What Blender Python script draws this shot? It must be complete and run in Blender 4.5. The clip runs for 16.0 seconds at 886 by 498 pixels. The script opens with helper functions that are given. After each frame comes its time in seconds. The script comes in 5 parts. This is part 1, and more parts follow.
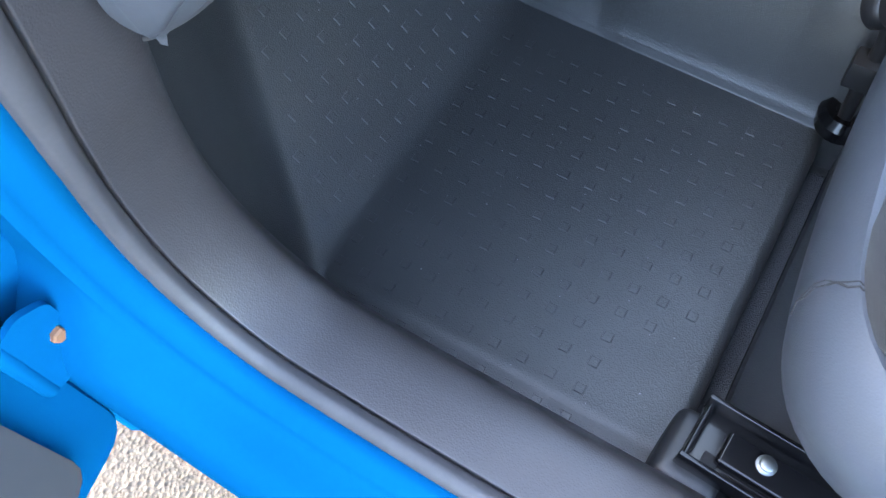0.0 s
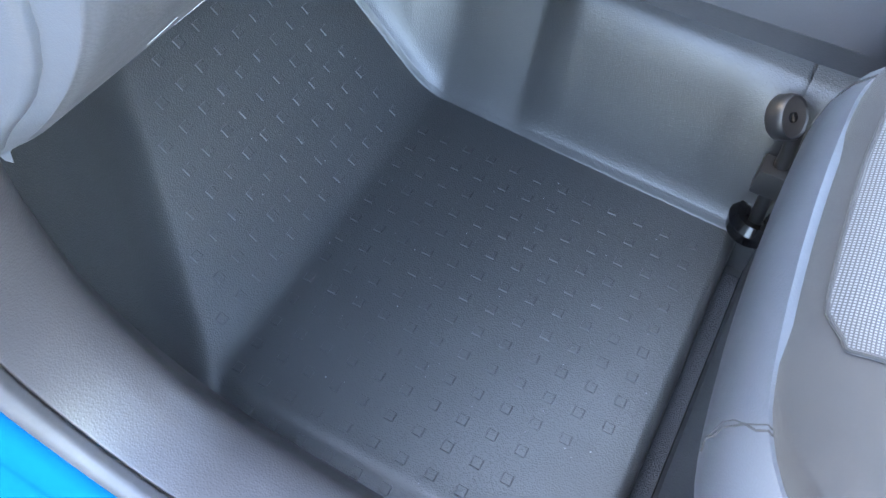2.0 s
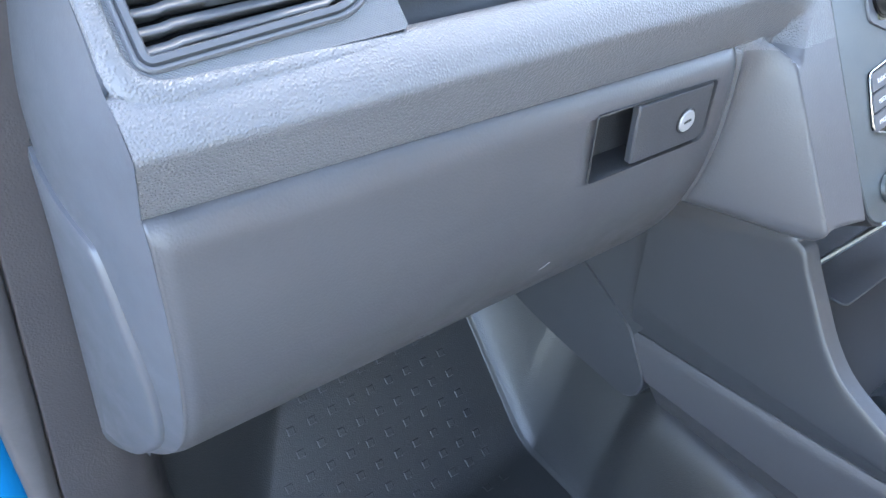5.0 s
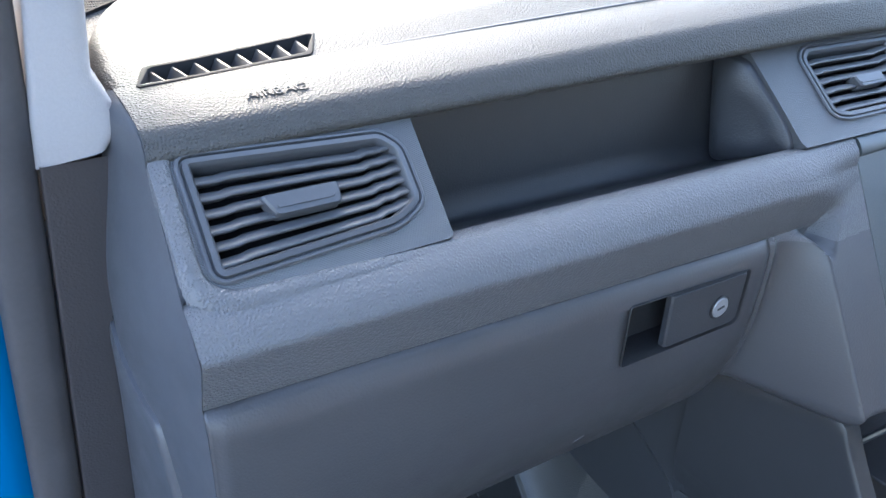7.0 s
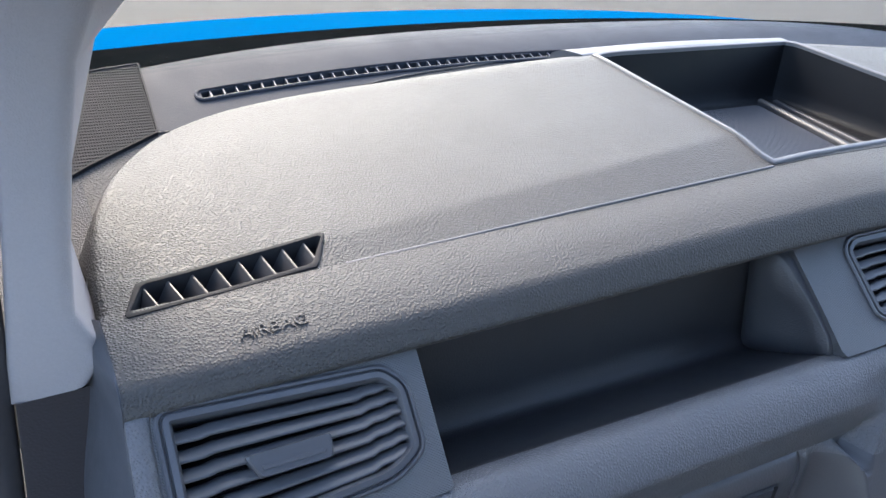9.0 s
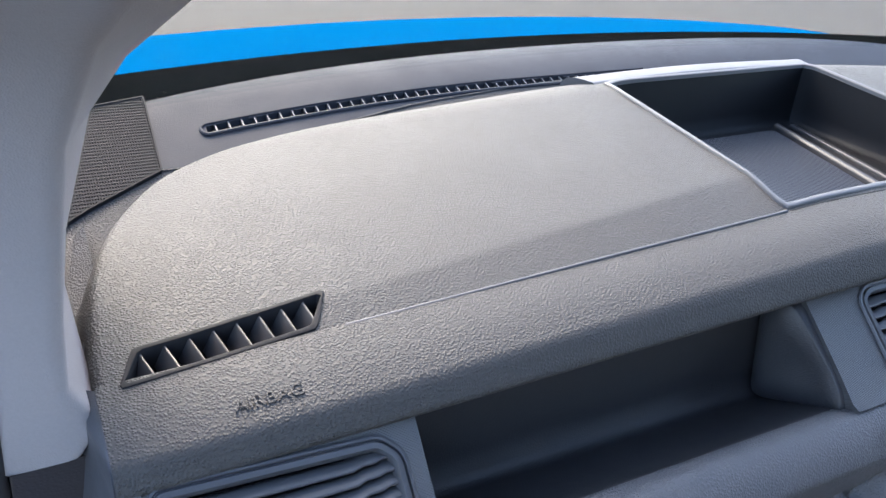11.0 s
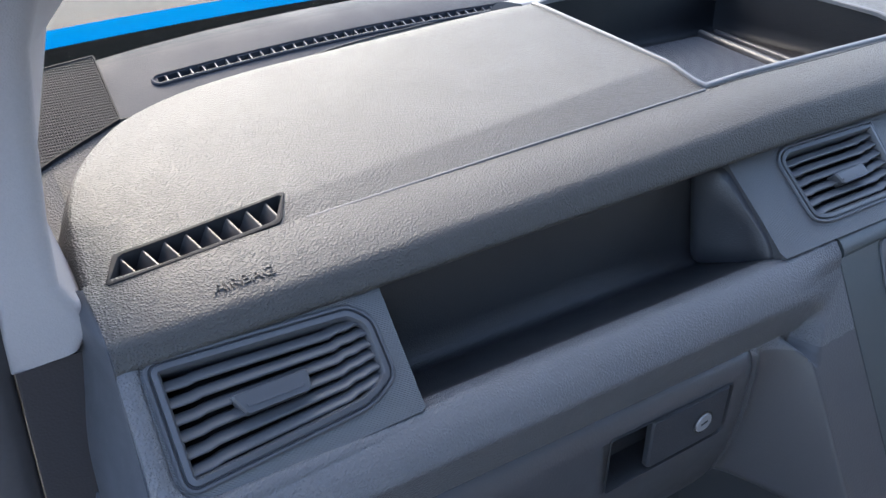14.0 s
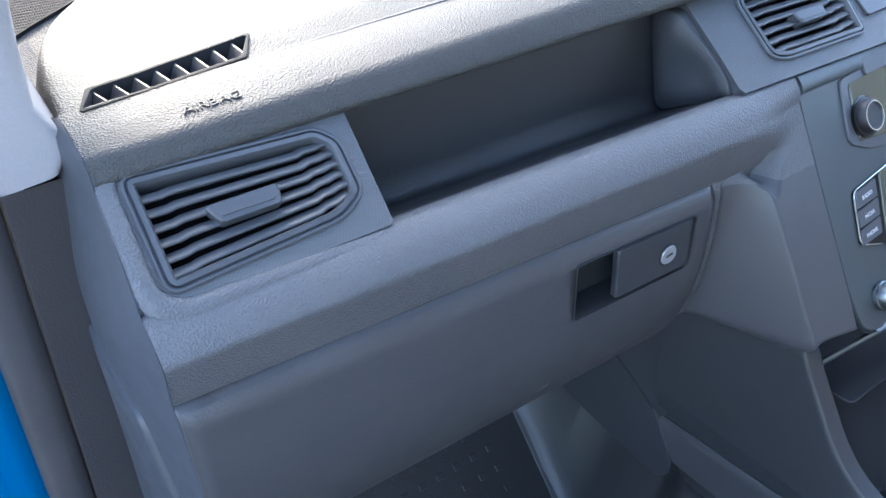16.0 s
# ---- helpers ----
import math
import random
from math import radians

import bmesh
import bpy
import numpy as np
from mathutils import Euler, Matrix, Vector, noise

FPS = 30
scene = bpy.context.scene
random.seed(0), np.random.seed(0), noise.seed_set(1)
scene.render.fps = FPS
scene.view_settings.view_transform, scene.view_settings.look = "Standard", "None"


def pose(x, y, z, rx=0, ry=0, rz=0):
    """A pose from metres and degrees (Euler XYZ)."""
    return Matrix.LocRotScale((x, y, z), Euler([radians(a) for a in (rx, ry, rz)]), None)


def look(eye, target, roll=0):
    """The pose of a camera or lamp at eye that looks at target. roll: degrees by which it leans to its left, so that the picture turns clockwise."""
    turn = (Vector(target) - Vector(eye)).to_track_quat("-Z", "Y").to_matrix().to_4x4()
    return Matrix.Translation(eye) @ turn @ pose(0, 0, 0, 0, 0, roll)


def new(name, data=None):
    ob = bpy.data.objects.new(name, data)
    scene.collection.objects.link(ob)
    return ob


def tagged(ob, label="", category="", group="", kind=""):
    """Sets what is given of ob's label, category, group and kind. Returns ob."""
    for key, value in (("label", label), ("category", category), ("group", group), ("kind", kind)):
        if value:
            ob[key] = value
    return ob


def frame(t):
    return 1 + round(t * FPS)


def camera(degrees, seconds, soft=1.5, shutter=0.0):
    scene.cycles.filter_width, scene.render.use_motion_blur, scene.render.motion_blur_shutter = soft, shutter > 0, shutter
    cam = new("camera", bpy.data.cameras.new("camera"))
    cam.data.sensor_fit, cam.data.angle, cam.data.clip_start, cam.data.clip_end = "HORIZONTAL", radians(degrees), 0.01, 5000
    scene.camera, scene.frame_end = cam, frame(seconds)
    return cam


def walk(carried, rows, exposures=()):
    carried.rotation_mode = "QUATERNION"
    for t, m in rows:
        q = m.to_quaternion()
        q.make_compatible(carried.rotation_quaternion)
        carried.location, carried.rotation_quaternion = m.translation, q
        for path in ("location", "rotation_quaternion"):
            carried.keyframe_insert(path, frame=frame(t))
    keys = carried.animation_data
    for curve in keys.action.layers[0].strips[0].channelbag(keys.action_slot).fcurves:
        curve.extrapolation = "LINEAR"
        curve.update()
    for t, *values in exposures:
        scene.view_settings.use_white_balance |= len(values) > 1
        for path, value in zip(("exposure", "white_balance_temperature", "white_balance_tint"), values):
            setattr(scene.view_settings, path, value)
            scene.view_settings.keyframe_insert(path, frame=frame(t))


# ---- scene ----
cam = camera(60.0, 16.0)
PATH = [
    (0, (-0.217, -0.42, 0.803), (0.557, 0.177, -0.942), -7.1),
    (0.5, (-0.178, -0.424, 0.773), (0.662, 0.113, -0.96), -4.5),
    (1, (-0.166, -0.421, 0.774), (0.728, 0.099, -0.938), -2.5),
    (1.5, (-0.157, -0.417, 0.779), (0.786, 0.099, -0.907), -0.3),
    (2, (-0.149, -0.418, 0.785), (0.844, 0.112, -0.869), 1.3),
    (2.5, (-0.151, -0.415, 0.792), (0.892, 0.135, -0.824), 3.2),
    (3, (-0.148, -0.422, 0.826), (0.946, 0.168, -0.741), 4.9),
    (3.5, (-0.133, -0.466, 0.88), (0.99, 0.285, -0.594), 5.8),
    (4, (-0.123, -0.508, 0.923), (0.978, 0.454, -0.442), 5.0),
    (4.5, (-0.101, -0.549, 0.979), (0.963, 0.565, -0.296), 4.1),
    (5, (-0.101, -0.573, 1.033), (0.937, 0.656, -0.155), 3.0),
    (7.5, (-0.095, -0.578, 1.143), (0.893, 0.876, 0.19), 3.5),
    (8, (-0.091, -0.577, 1.189), (0.887, 0.891, 0.246), 4.3),
    (8.5, (-0.062, -0.536, 1.208), (0.898, 0.942, 0.262), 5.1),
    (9, (-0.033, -0.488, 1.228), (0.912, 0.996, 0.276), 5.9),
    (9.5, (-0.024, -0.461, 1.25), (0.901, 1.02, 0.274), 6.9),
    (12, (-0.007, -0.462, 1.273), (0.892, 1.024, 0.282), 4.6),
    (12.5, (-0.011, -0.469, 1.275), (0.904, 1.012, 0.29), 3.6),
    (13, (-0.012, -0.49, 1.269), (0.915, 0.98, 0.279), 2.5),
    (13.5, (-0.018, -0.519, 1.254), (0.925, 0.935, 0.255), 1.5),
    (14, (-0.037, -0.542, 1.231), (0.919, 0.891, 0.215), 0.3),
    (14.5, (-0.047, -0.563, 1.216), (0.902, 0.852, 0.167), -0.8),
    (15, (-0.057, -0.582, 1.194), (0.883, 0.811, 0.11), -1.6),
    (15.5, (-0.052, -0.603, 1.169), (0.869, 0.779, 0.054), -2.2),
    (16, (-0.058, -0.617, 1.163), (0.859, 0.756, 0.034), -2.4),
]
walk(cam, [(t, look(eye, target, roll)) for t, eye, target, roll in PATH],
     [(0.0, 5.12, 6650, 10), (1.0, 5.62, 6800, 10), (1.5, 5.76, 6850, 10), (3.0, 5.97, 7000, 10), (3.5, 6.00, 7000, 10), (4.0, 5.78, 7000, 11), (4.5, 5.43, 6950, 12), (5.0, 4.90, 6900, 12), (7.5, 3.55, 6200, 12), (8.5, 3.03, 6250, 14), (9.5, 2.90, 6280, 15), (12.0, 2.88, 6280, 16), (13.5, 2.85, 6280, 16), (14.5, 2.88, 6200, 14), (15.0, 3.08, 6100, 14), (16.0, 3.70, 6100, 12)])

# ---- world and light ----
world = bpy.data.worlds.new("sky")
scene.world = world
world.use_nodes = True
wn = world.node_tree
sky = wn.nodes.new("ShaderNodeTexSky")
sky.sky_type = "NISHITA"
sky.sun_disc = False
SUN_EL, SUN_AZ = radians(40), radians(4)
sky.sun_elevation = SUN_EL
sky.sun_rotation = SUN_AZ
sky.dust_density = 3.0
wn.links.new(sky.outputs[0], wn.nodes["Background"].inputs[0])
wn.nodes["Background"].inputs[1].default_value = 0.15
sun = new("sun", bpy.data.lights.new("sun", "SUN"))
sun.data.energy = 0.56
sun.data.angle = radians(16)
sun.data.color = (1.0, 0.86, 0.66)
sun.matrix_world = look((0, 0, 0), (-math.sin(SUN_AZ) * math.cos(SUN_EL), -math.cos(SUN_AZ) * math.cos(SUN_EL), -math.sin(SUN_EL)))


# ---- materials ----
def material(name, color, rough=0.5, metal=0.0, coat=0.0, spec=0.5):
    m = bpy.data.materials.new(name)
    m.use_nodes = True
    b = m.node_tree.nodes["Principled BSDF"]
    b.inputs["Base Color"].default_value = (*color, 1)
    b.inputs["Roughness"].default_value = rough
    b.inputs["Metallic"].default_value = metal
    b.inputs["Coat Weight"].default_value = coat
    b.inputs["Specular IOR Level"].default_value = spec
    return m


def node(m, kind, **values):
    n = m.node_tree.nodes.new(kind)
    for key, value in values.items():
        n.inputs[key].default_value = value
    return n


def wire(m, a, b):
    m.node_tree.links.new(a, b)


def coords(m):
    return node(m, "ShaderNodeTexCoord").outputs["Object"]


def mottle(m, color, scale=9.0, amount=0.18, fine=260.0, fine_amount=0.12):
    """Colour variation at two scales round a base colour."""
    b = m.node_tree.nodes["Principled BSDF"]
    c = coords(m)
    big = node(m, "ShaderNodeTexNoise", Scale=scale, Detail=5.0, Roughness=0.6)
    small = node(m, "ShaderNodeTexNoise", Scale=fine, Detail=2.0)
    wire(m, c, big.inputs["Vector"])
    wire(m, c, small.inputs["Vector"])
    add = node(m, "ShaderNodeMath")
    add.operation = "MULTIPLY_ADD"
    wire(m, small.outputs["Fac"], add.inputs[0])
    add.inputs[1].default_value = fine_amount / max(amount, 0.01)
    wire(m, big.outputs["Fac"], add.inputs[2])
    ramp = node(m, "ShaderNodeMapRange")
    ramp.inputs["From Min"].default_value = 0.3
    ramp.inputs["From Max"].default_value = 0.7 + fine_amount / max(amount, 0.01)
    ramp.inputs["To Min"].default_value = 1 - amount
    ramp.inputs["To Max"].default_value = 1 + amount
    wire(m, add.outputs[0], ramp.inputs["Value"])
    mul = node(m, "ShaderNodeVectorMath")
    mul.operation = "SCALE"
    mul.inputs[0].default_value = color
    wire(m, ramp.outputs[0], mul.inputs["Scale"])
    wire(m, mul.outputs[0], b.inputs["Base Color"])
    return big


def grained(name, color, rough=0.5, cell=330.0, depth=0.0006, smudge=0.1, spec=0.5):
    """Moulded plastic with a leather grain: cells, a finer pebble, and wiped patches in the gloss."""
    m = material(name, color, rough, spec=spec)
    b = m.node_tree.nodes["Principled BSDF"]
    mottle(m, color, 7.0, 0.10, 500.0, 0.08)
    c = coords(m)
    warp = node(m, "ShaderNodeTexNoise", Scale=cell * 0.6, Detail=2.0)
    wire(m, c, warp.inputs["Vector"])
    mix = node(m, "ShaderNodeVectorMath")
    mix.operation = "MULTIPLY_ADD"
    wire(m, warp.outputs["Color"], mix.inputs[0])
    mix.inputs[1].default_value = (0.22 / cell,) * 3
    wire(m, c, mix.inputs[2])
    cells = node(m, "ShaderNodeTexVoronoi", Scale=cell)
    cells.feature = "SMOOTH_F1"
    cells.inputs["Smoothness"].default_value = 0.18
    wire(m, mix.outputs[0], cells.inputs["Vector"])
    dome = node(m, "ShaderNodeMapRange")
    dome.interpolation_type = "SMOOTHSTEP"
    dome.inputs["From Min"].default_value = 0.72
    dome.inputs["From Max"].default_value = 0.08
    wire(m, cells.outputs["Distance"], dome.inputs["Value"])
    bump = node(m, "ShaderNodeBump", Strength=1.0, Distance=depth * 0.6)
    wire(m, dome.outputs[0], bump.inputs["Height"])
    wire(m, bump.outputs[0], b.inputs["Normal"])
    patch = node(m, "ShaderNodeTexNoise", Scale=14.0, Detail=6.0, Roughness=0.65)
    wire(m, c, patch.inputs["Vector"])
    ramp = node(m, "ShaderNodeMapRange")
    ramp.inputs["From Min"].default_value = 0.35
    ramp.inputs["From Max"].default_value = 0.7
    ramp.inputs["To Min"].default_value = rough - smudge
    ramp.inputs["To Max"].default_value = rough + smudge
    wire(m, patch.outputs["Fac"], ramp.inputs["Value"])
    wire(m, ramp.outputs[0], b.inputs["Roughness"])
    return m


def woven(name, color, other, scale=420.0, rough=0.9):
    """Seat cloth: a fine two-tone check of threads."""
    m = material(name, color, rough)
    b = m.node_tree.nodes["Principled BSDF"]
    b.inputs["Sheen Weight"].default_value = 0.08
    c = coords(m)
    sep = node(m, "ShaderNodeSeparateXYZ")
    wire(m, c, sep.inputs[0])
    waves = []
    for axis in ("X", "Y"):
        k = node(m, "ShaderNodeMath")
        k.operation = "MULTIPLY"
        wire(m, sep.outputs[axis], k.inputs[0])
        k.inputs[1].default_value = scale * 2 * math.pi
        w = node(m, "ShaderNodeMath")
        w.operation = "SINE"
        wire(m, k.outputs[0], w.inputs[0])
        waves.append(w)
    low = node(m, "ShaderNodeMath")
    low.operation = "MINIMUM"
    wire(m, waves[0].outputs[0], low.inputs[0])
    wire(m, waves[1].outputs[0], low.inputs[1])
    ramp = node(m, "ShaderNodeMapRange")
    ramp.inputs["From Min"].default_value = -0.9
    ramp.inputs["From Max"].default_value = 0.3
    wire(m, low.outputs[0], ramp.inputs["Value"])
    tone = node(m, "ShaderNodeMixRGB")
    tone.inputs["Color1"].default_value = (*other, 1)
    tone.inputs["Color2"].default_value = (*color, 1)
    wire(m, ramp.outputs[0], tone.inputs["Fac"])
    wire(m, tone.outputs["Color"], b.inputs["Base Color"])
    n = node(m, "ShaderNodeTexNoise", Scale=scale * 2, Detail=2.0)
    wire(m, c, n.inputs["Vector"])
    bump = node(m, "ShaderNodeBump", Strength=0.6, Distance=0.0008)
    wire(m, n.outputs["Fac"], bump.inputs["Height"])
    wire(m, bump.outputs[0], b.inputs["Normal"])
    return m


def ribbed(name, color, rough=0.5, pitch=900.0, axis=(1, 1, 0), depth=0.0004):
    """Plastic with fine parallel ribs."""
    m = material(name, color, rough)
    b = m.node_tree.nodes["Principled BSDF"]
    mottle(m, color, 8.0, 0.08, 400.0, 0.05)
    c = coords(m)
    dot = node(m, "ShaderNodeVectorMath")
    dot.operation = "DOT_PRODUCT"
    wire(m, c, dot.inputs[0])
    dot.inputs[1].default_value = tuple(a * pitch for a in axis)
    sine = node(m, "ShaderNodeMath")
    sine.operation = "SINE"
    wire(m, dot.outputs["Value"], sine.inputs[0])
    bump = node(m, "ShaderNodeBump", Strength=0.8, Distance=depth)
    wire(m, sine.outputs[0], bump.inputs["Height"])
    wire(m, bump.outputs[0], b.inputs["Normal"])
    return m


# pad and lip are one plastic, toned apart to even out their light
DASH = grained("dash_soft_plastic", (0.097, 0.096, 0.098), 0.44, 520.0, 0.00080, 0.05, 0.42)
PAD = grained("pad_soft_plastic", (0.062, 0.0592, 0.0548), 0.53, 540.0, 0.00110, 0.03, 0.20)
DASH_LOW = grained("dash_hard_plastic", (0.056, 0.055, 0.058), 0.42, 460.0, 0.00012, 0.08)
SMOOTH = grained("smooth_dark_plastic", (0.039, 0.040, 0.043), 0.42, 900.0, 0.00012, 0.06)
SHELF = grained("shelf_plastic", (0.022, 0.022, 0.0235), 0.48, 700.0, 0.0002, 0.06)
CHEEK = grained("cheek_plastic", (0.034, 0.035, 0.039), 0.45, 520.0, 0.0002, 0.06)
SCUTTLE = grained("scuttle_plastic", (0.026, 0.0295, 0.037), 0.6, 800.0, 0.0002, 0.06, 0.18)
ENDS = grained("end_panel_plastic", (0.058, 0.060, 0.066), 0.42, 900.0, 0.00006, 0.08)
RIM = grained("tray_rim_plastic", (0.085, 0.085, 0.088), 0.50, 900.0, 0.00005, 0.05)
FASCIA = ribbed("fascia_plastic", (0.062, 0.064, 0.068), 0.42, 4200.0, (0.62, 0.55, 0.55), 0.00016)
PANEL = grained("stack_plastic", (0.043, 0.050, 0.051), 0.42, 1400.0, 0.00008, 0.05)
BEZEL = material("vent_bezel_plastic", (0.036, 0.038, 0.042), 0.38)
mottle(BEZEL, (0.060, 0.062, 0.067), 20.0, 0.1)
BLADE = material("demister_blade_plastic", (0.040, 0.040, 0.042), 0.45)
SLAT = material("vent_slat_plastic", (0.027, 0.029, 0.033), 0.45, spec=0.5)
mottle(SLAT, (0.060, 0.062, 0.067), 20.0, 0.12)
BLACK = material("black_plastic", (0.012, 0.012, 0.013), 0.45)
mottle(BLACK, (0.012, 0.012, 0.013), 30.0, 0.2)
GLOSS = material("gloss_black_steel", (0.004, 0.004, 0.0045), 0.16, spec=0.3)
mottle(GLOSS, (0.004, 0.004, 0.0045), 40.0, 0.2)
GRILLE = material("grille_steel", (0.011, 0.011, 0.012), 0.75, spec=0.25)
# near-black stands in for the shade inside ducts, gaps and recesses
DARK = material("recess_shade", (0.006, 0.006, 0.007), 0.8)
RUBBER = grained("floor_rubber", (0.026, 0.0265, 0.0265), 0.42, 460.0, 0.00032, 0.05, 0.6)
CARPET = grained("floor_carpet", (0.045, 0.046, 0.05), 0.85, 700.0, 0.0012, 0.05, 0.2)
RISER = grained("riser_plastic", (0.045, 0.05, 0.056), 0.45, 420.0, 0.00025, 0.05)
TRIM = grained("sill_plastic", (0.037, 0.0325, 0.0325), 0.42, 460.0, 0.00018, 0.08)
PILLAR = grained("pillar_plastic", (0.29, 0.268, 0.262), 0.6, 800.0, 0.00015, 0.05)
SEAL = material("door_seal_rubber", (0.066, 0.058, 0.058), 0.6)
mottle(SEAL, (0.05, 0.046, 0.047), 30.0, 0.25)
VINYL = grained("seat_vinyl", (0.054, 0.060, 0.070), 0.45, 620.0, 0.00012, 0.06)
CLOTH = woven("seat_cloth_dark", (0.016, 0.016, 0.0165), (0.010, 0.010, 0.0105), 1400.0)
MESH = woven("seat_cloth_light", (0.085, 0.087, 0.092), (0.016, 0.017, 0.019), 400.0)
CHROME = material("chrome", (0.8, 0.8, 0.8), 0.12, 1.0)
DULL = material("dull_silver", (0.24, 0.27, 0.28), 0.34, 1.0)
SATIN = material("satin_silver", (0.30, 0.30, 0.305), 0.4, 0.35)
WHITE = material("printed_white", (0.7, 0.7, 0.72), 0.5)
RED = material("printed_red", (0.5, 0.02, 0.02), 0.4)
# olive base colour stands in for a yellow-green reflection on the glass
SCREEN = material("display_glass", (0.05, 0.055, 0.03), 0.08, coat=1.0)
PAINT = material("blue_paint", (0.0003, 0.066, 0.160), 0.3, spec=0.0)
mottle(PAINT, (0.0003, 0.074, 0.18), 5.0, 0.05, 900.0, 0.03)
STEEL = material("zinc_bolt", (0.13, 0.14, 0.145), 0.42, 1.0)
mottle(STEEL, (0.22, 0.23, 0.235), 120.0, 0.2)
COWL = material("cowl_black", (0.004, 0.0045, 0.0045), 0.9, spec=0.0)
mottle(COWL, (0.004, 0.0046, 0.0046), 14.0, 0.6, 120.0, 0.3)
RUST = material("rusty_steel", (0.22, 0.10, 0.045), 0.7)
LINT = material("lint", (0.22, 0.22, 0.225), 0.9)
# linings of unseen parts, toned for the light they bounce
PARTITION = grained("partition_lining", (0.13, 0.13, 0.135), 0.8, 300.0, 0.0004, 0.04, 0.2)
LINER = grained("cabin_lining", (0.33, 0.33, 0.33), 0.8, 300.0, 0.0004, 0.04, 0.2)


def ground_material():
    m = material("gravel_ground", (0.14, 0.125, 0.10), 0.9)
    b = m.node_tree.nodes["Principled BSDF"]
    c = coords(m)
    grit = node(m, "ShaderNodeTexVoronoi", Scale=130.0)
    wire(m, c, grit.inputs["Vector"])
    n = node(m, "ShaderNodeTexNoise", Scale=1.3, Detail=8.0, Roughness=0.65)
    wire(m, c, n.inputs["Vector"])
    ramp = node(m, "ShaderNodeValToRGB")
    ramp.color_ramp.elements[0].color = (0.020, 0.0175, 0.0145, 1)
    ramp.color_ramp.elements[1].color = (0.075, 0.066, 0.053, 1)
    hue = node(m, "ShaderNodeSeparateColor")
    wire(m, grit.outputs["Color"], hue.inputs[0])
    mean = node(m, "ShaderNodeMath")
    wire(m, hue.outputs[0], mean.inputs[0])
    wire(m, n.outputs["Fac"], mean.inputs[1])
    half = node(m, "ShaderNodeMath")
    half.operation = "MULTIPLY"
    half.inputs[1].default_value = 0.5
    wire(m, mean.outputs[0], half.inputs[0])
    wire(m, half.outputs[0], ramp.inputs["Fac"])
    wire(m, ramp.outputs[0], b.inputs["Base Color"])
    bump = node(m, "ShaderNodeBump", Strength=0.8, Distance=0.006)
    wire(m, grit.outputs["Distance"], bump.inputs["Height"])
    wire(m, bump.outputs[0], b.inputs["Normal"])
    return m


GRAVEL = ground_material()
GLASS = bpy.data.materials.new("windscreen_glass")
GLASS.use_nodes = True
gt = GLASS.node_tree
gt.nodes.remove(gt.nodes["Principled BSDF"])
g_clear = gt.nodes.new("ShaderNodeBsdfTransparent")
g_clear.inputs[0].default_value = (0.87, 0.90, 0.89, 1)
g_gloss = gt.nodes.new("ShaderNodeBsdfGlossy")
g_gloss.inputs["Roughness"].default_value = 0.02
g_mix = gt.nodes.new("ShaderNodeMixShader")
g_mix.inputs[0].default_value = 0.018
gt.links.new(g_clear.outputs[0], g_mix.inputs[1])
gt.links.new(g_gloss.outputs[0], g_mix.inputs[2])
gt.links.new(g_mix.outputs[0], gt.nodes["Material Output"].inputs[0])


# ---- mesh helpers ----
def mesh_of(name, bm, mat, smooth=38.0):
    bmesh.ops.recalc_face_normals(bm, faces=bm.faces)
    me = bpy.data.meshes.new(name)
    bm.to_mesh(me)
    bm.free()
    if smooth:
        for p in me.polygons:
            p.use_smooth = True
        me.set_sharp_from_angle(angle=radians(smooth))
    me.materials.append(mat)
    return me


def part(name, bm, mat, parent=None, label="", smooth=38.0):
    ob = new(name, mesh_of(name, bm, mat, smooth))
    if parent:
        ob.parent = parent
    if label:
        ob["label"] = label
    return ob


def thing(name, label, category, group="", kind=""):
    return tagged(new(name), label, category, group, kind)


def sheet(rows, closed_u=False, closed_v=False, caps=False):
    """A surface through rows of points; caps fill the first and the last row."""
    bm = bmesh.new()
    vs = [[bm.verts.new(p) for p in r] for r in rows]
    n, k = len(vs), len(vs[0])
    for i in range(n if closed_v else n - 1):
        for j in range(k if closed_u else k - 1):
            a, b = vs[i], vs[(i + 1) % n]
            bm.faces.new((a[j], a[(j + 1) % k], b[(j + 1) % k], b[j]))
    if caps:
        if caps != "last":
            bm.faces.new(vs[0])
        bm.faces.new(list(reversed(vs[-1])))
    return bm


def rounded(pts, r, n=4, closed=True):
    """Points of a polygon or a polyline with its corners rounded. r: one radius or one for each corner. 2D or 3D."""
    pts = [Vector(p) for p in pts]
    k = len(pts)
    rs = r if isinstance(r, (list, tuple)) else [r] * k
    out = []
    for i, p in enumerate(pts):
        if (not closed and i in (0, k - 1)) or rs[i] <= 0:
            out.append(p)
            continue
        a, b = pts[i - 1] - p, pts[(i + 1) % k] - p
        d = min(rs[i], a.length * 0.48, b.length * 0.48)
        s, e = p + a.normalized() * d, p + b.normalized() * d
        for j in range(n + 1):
            f = j / n
            out.append(s * (1 - f) ** 2 + p * 2 * f * (1 - f) + e * f * f)
    return out


def resample(loop, n):
    """n points evenly along a closed loop."""
    k = len(loop)
    ds = [0.0]
    for i in range(k):
        ds.append(ds[-1] + (loop[(i + 1) % k] - loop[i]).length)
    out, j = [], 0
    for q in range(n):
        d = ds[-1] * q / n
        while ds[j + 1] < d:
            j += 1
        f = (d - ds[j]) / max(ds[j + 1] - ds[j], 1e-9)
        out.append(loop[j].lerp(loop[(j + 1) % k], f))
    return out


SWEEP = -0.035


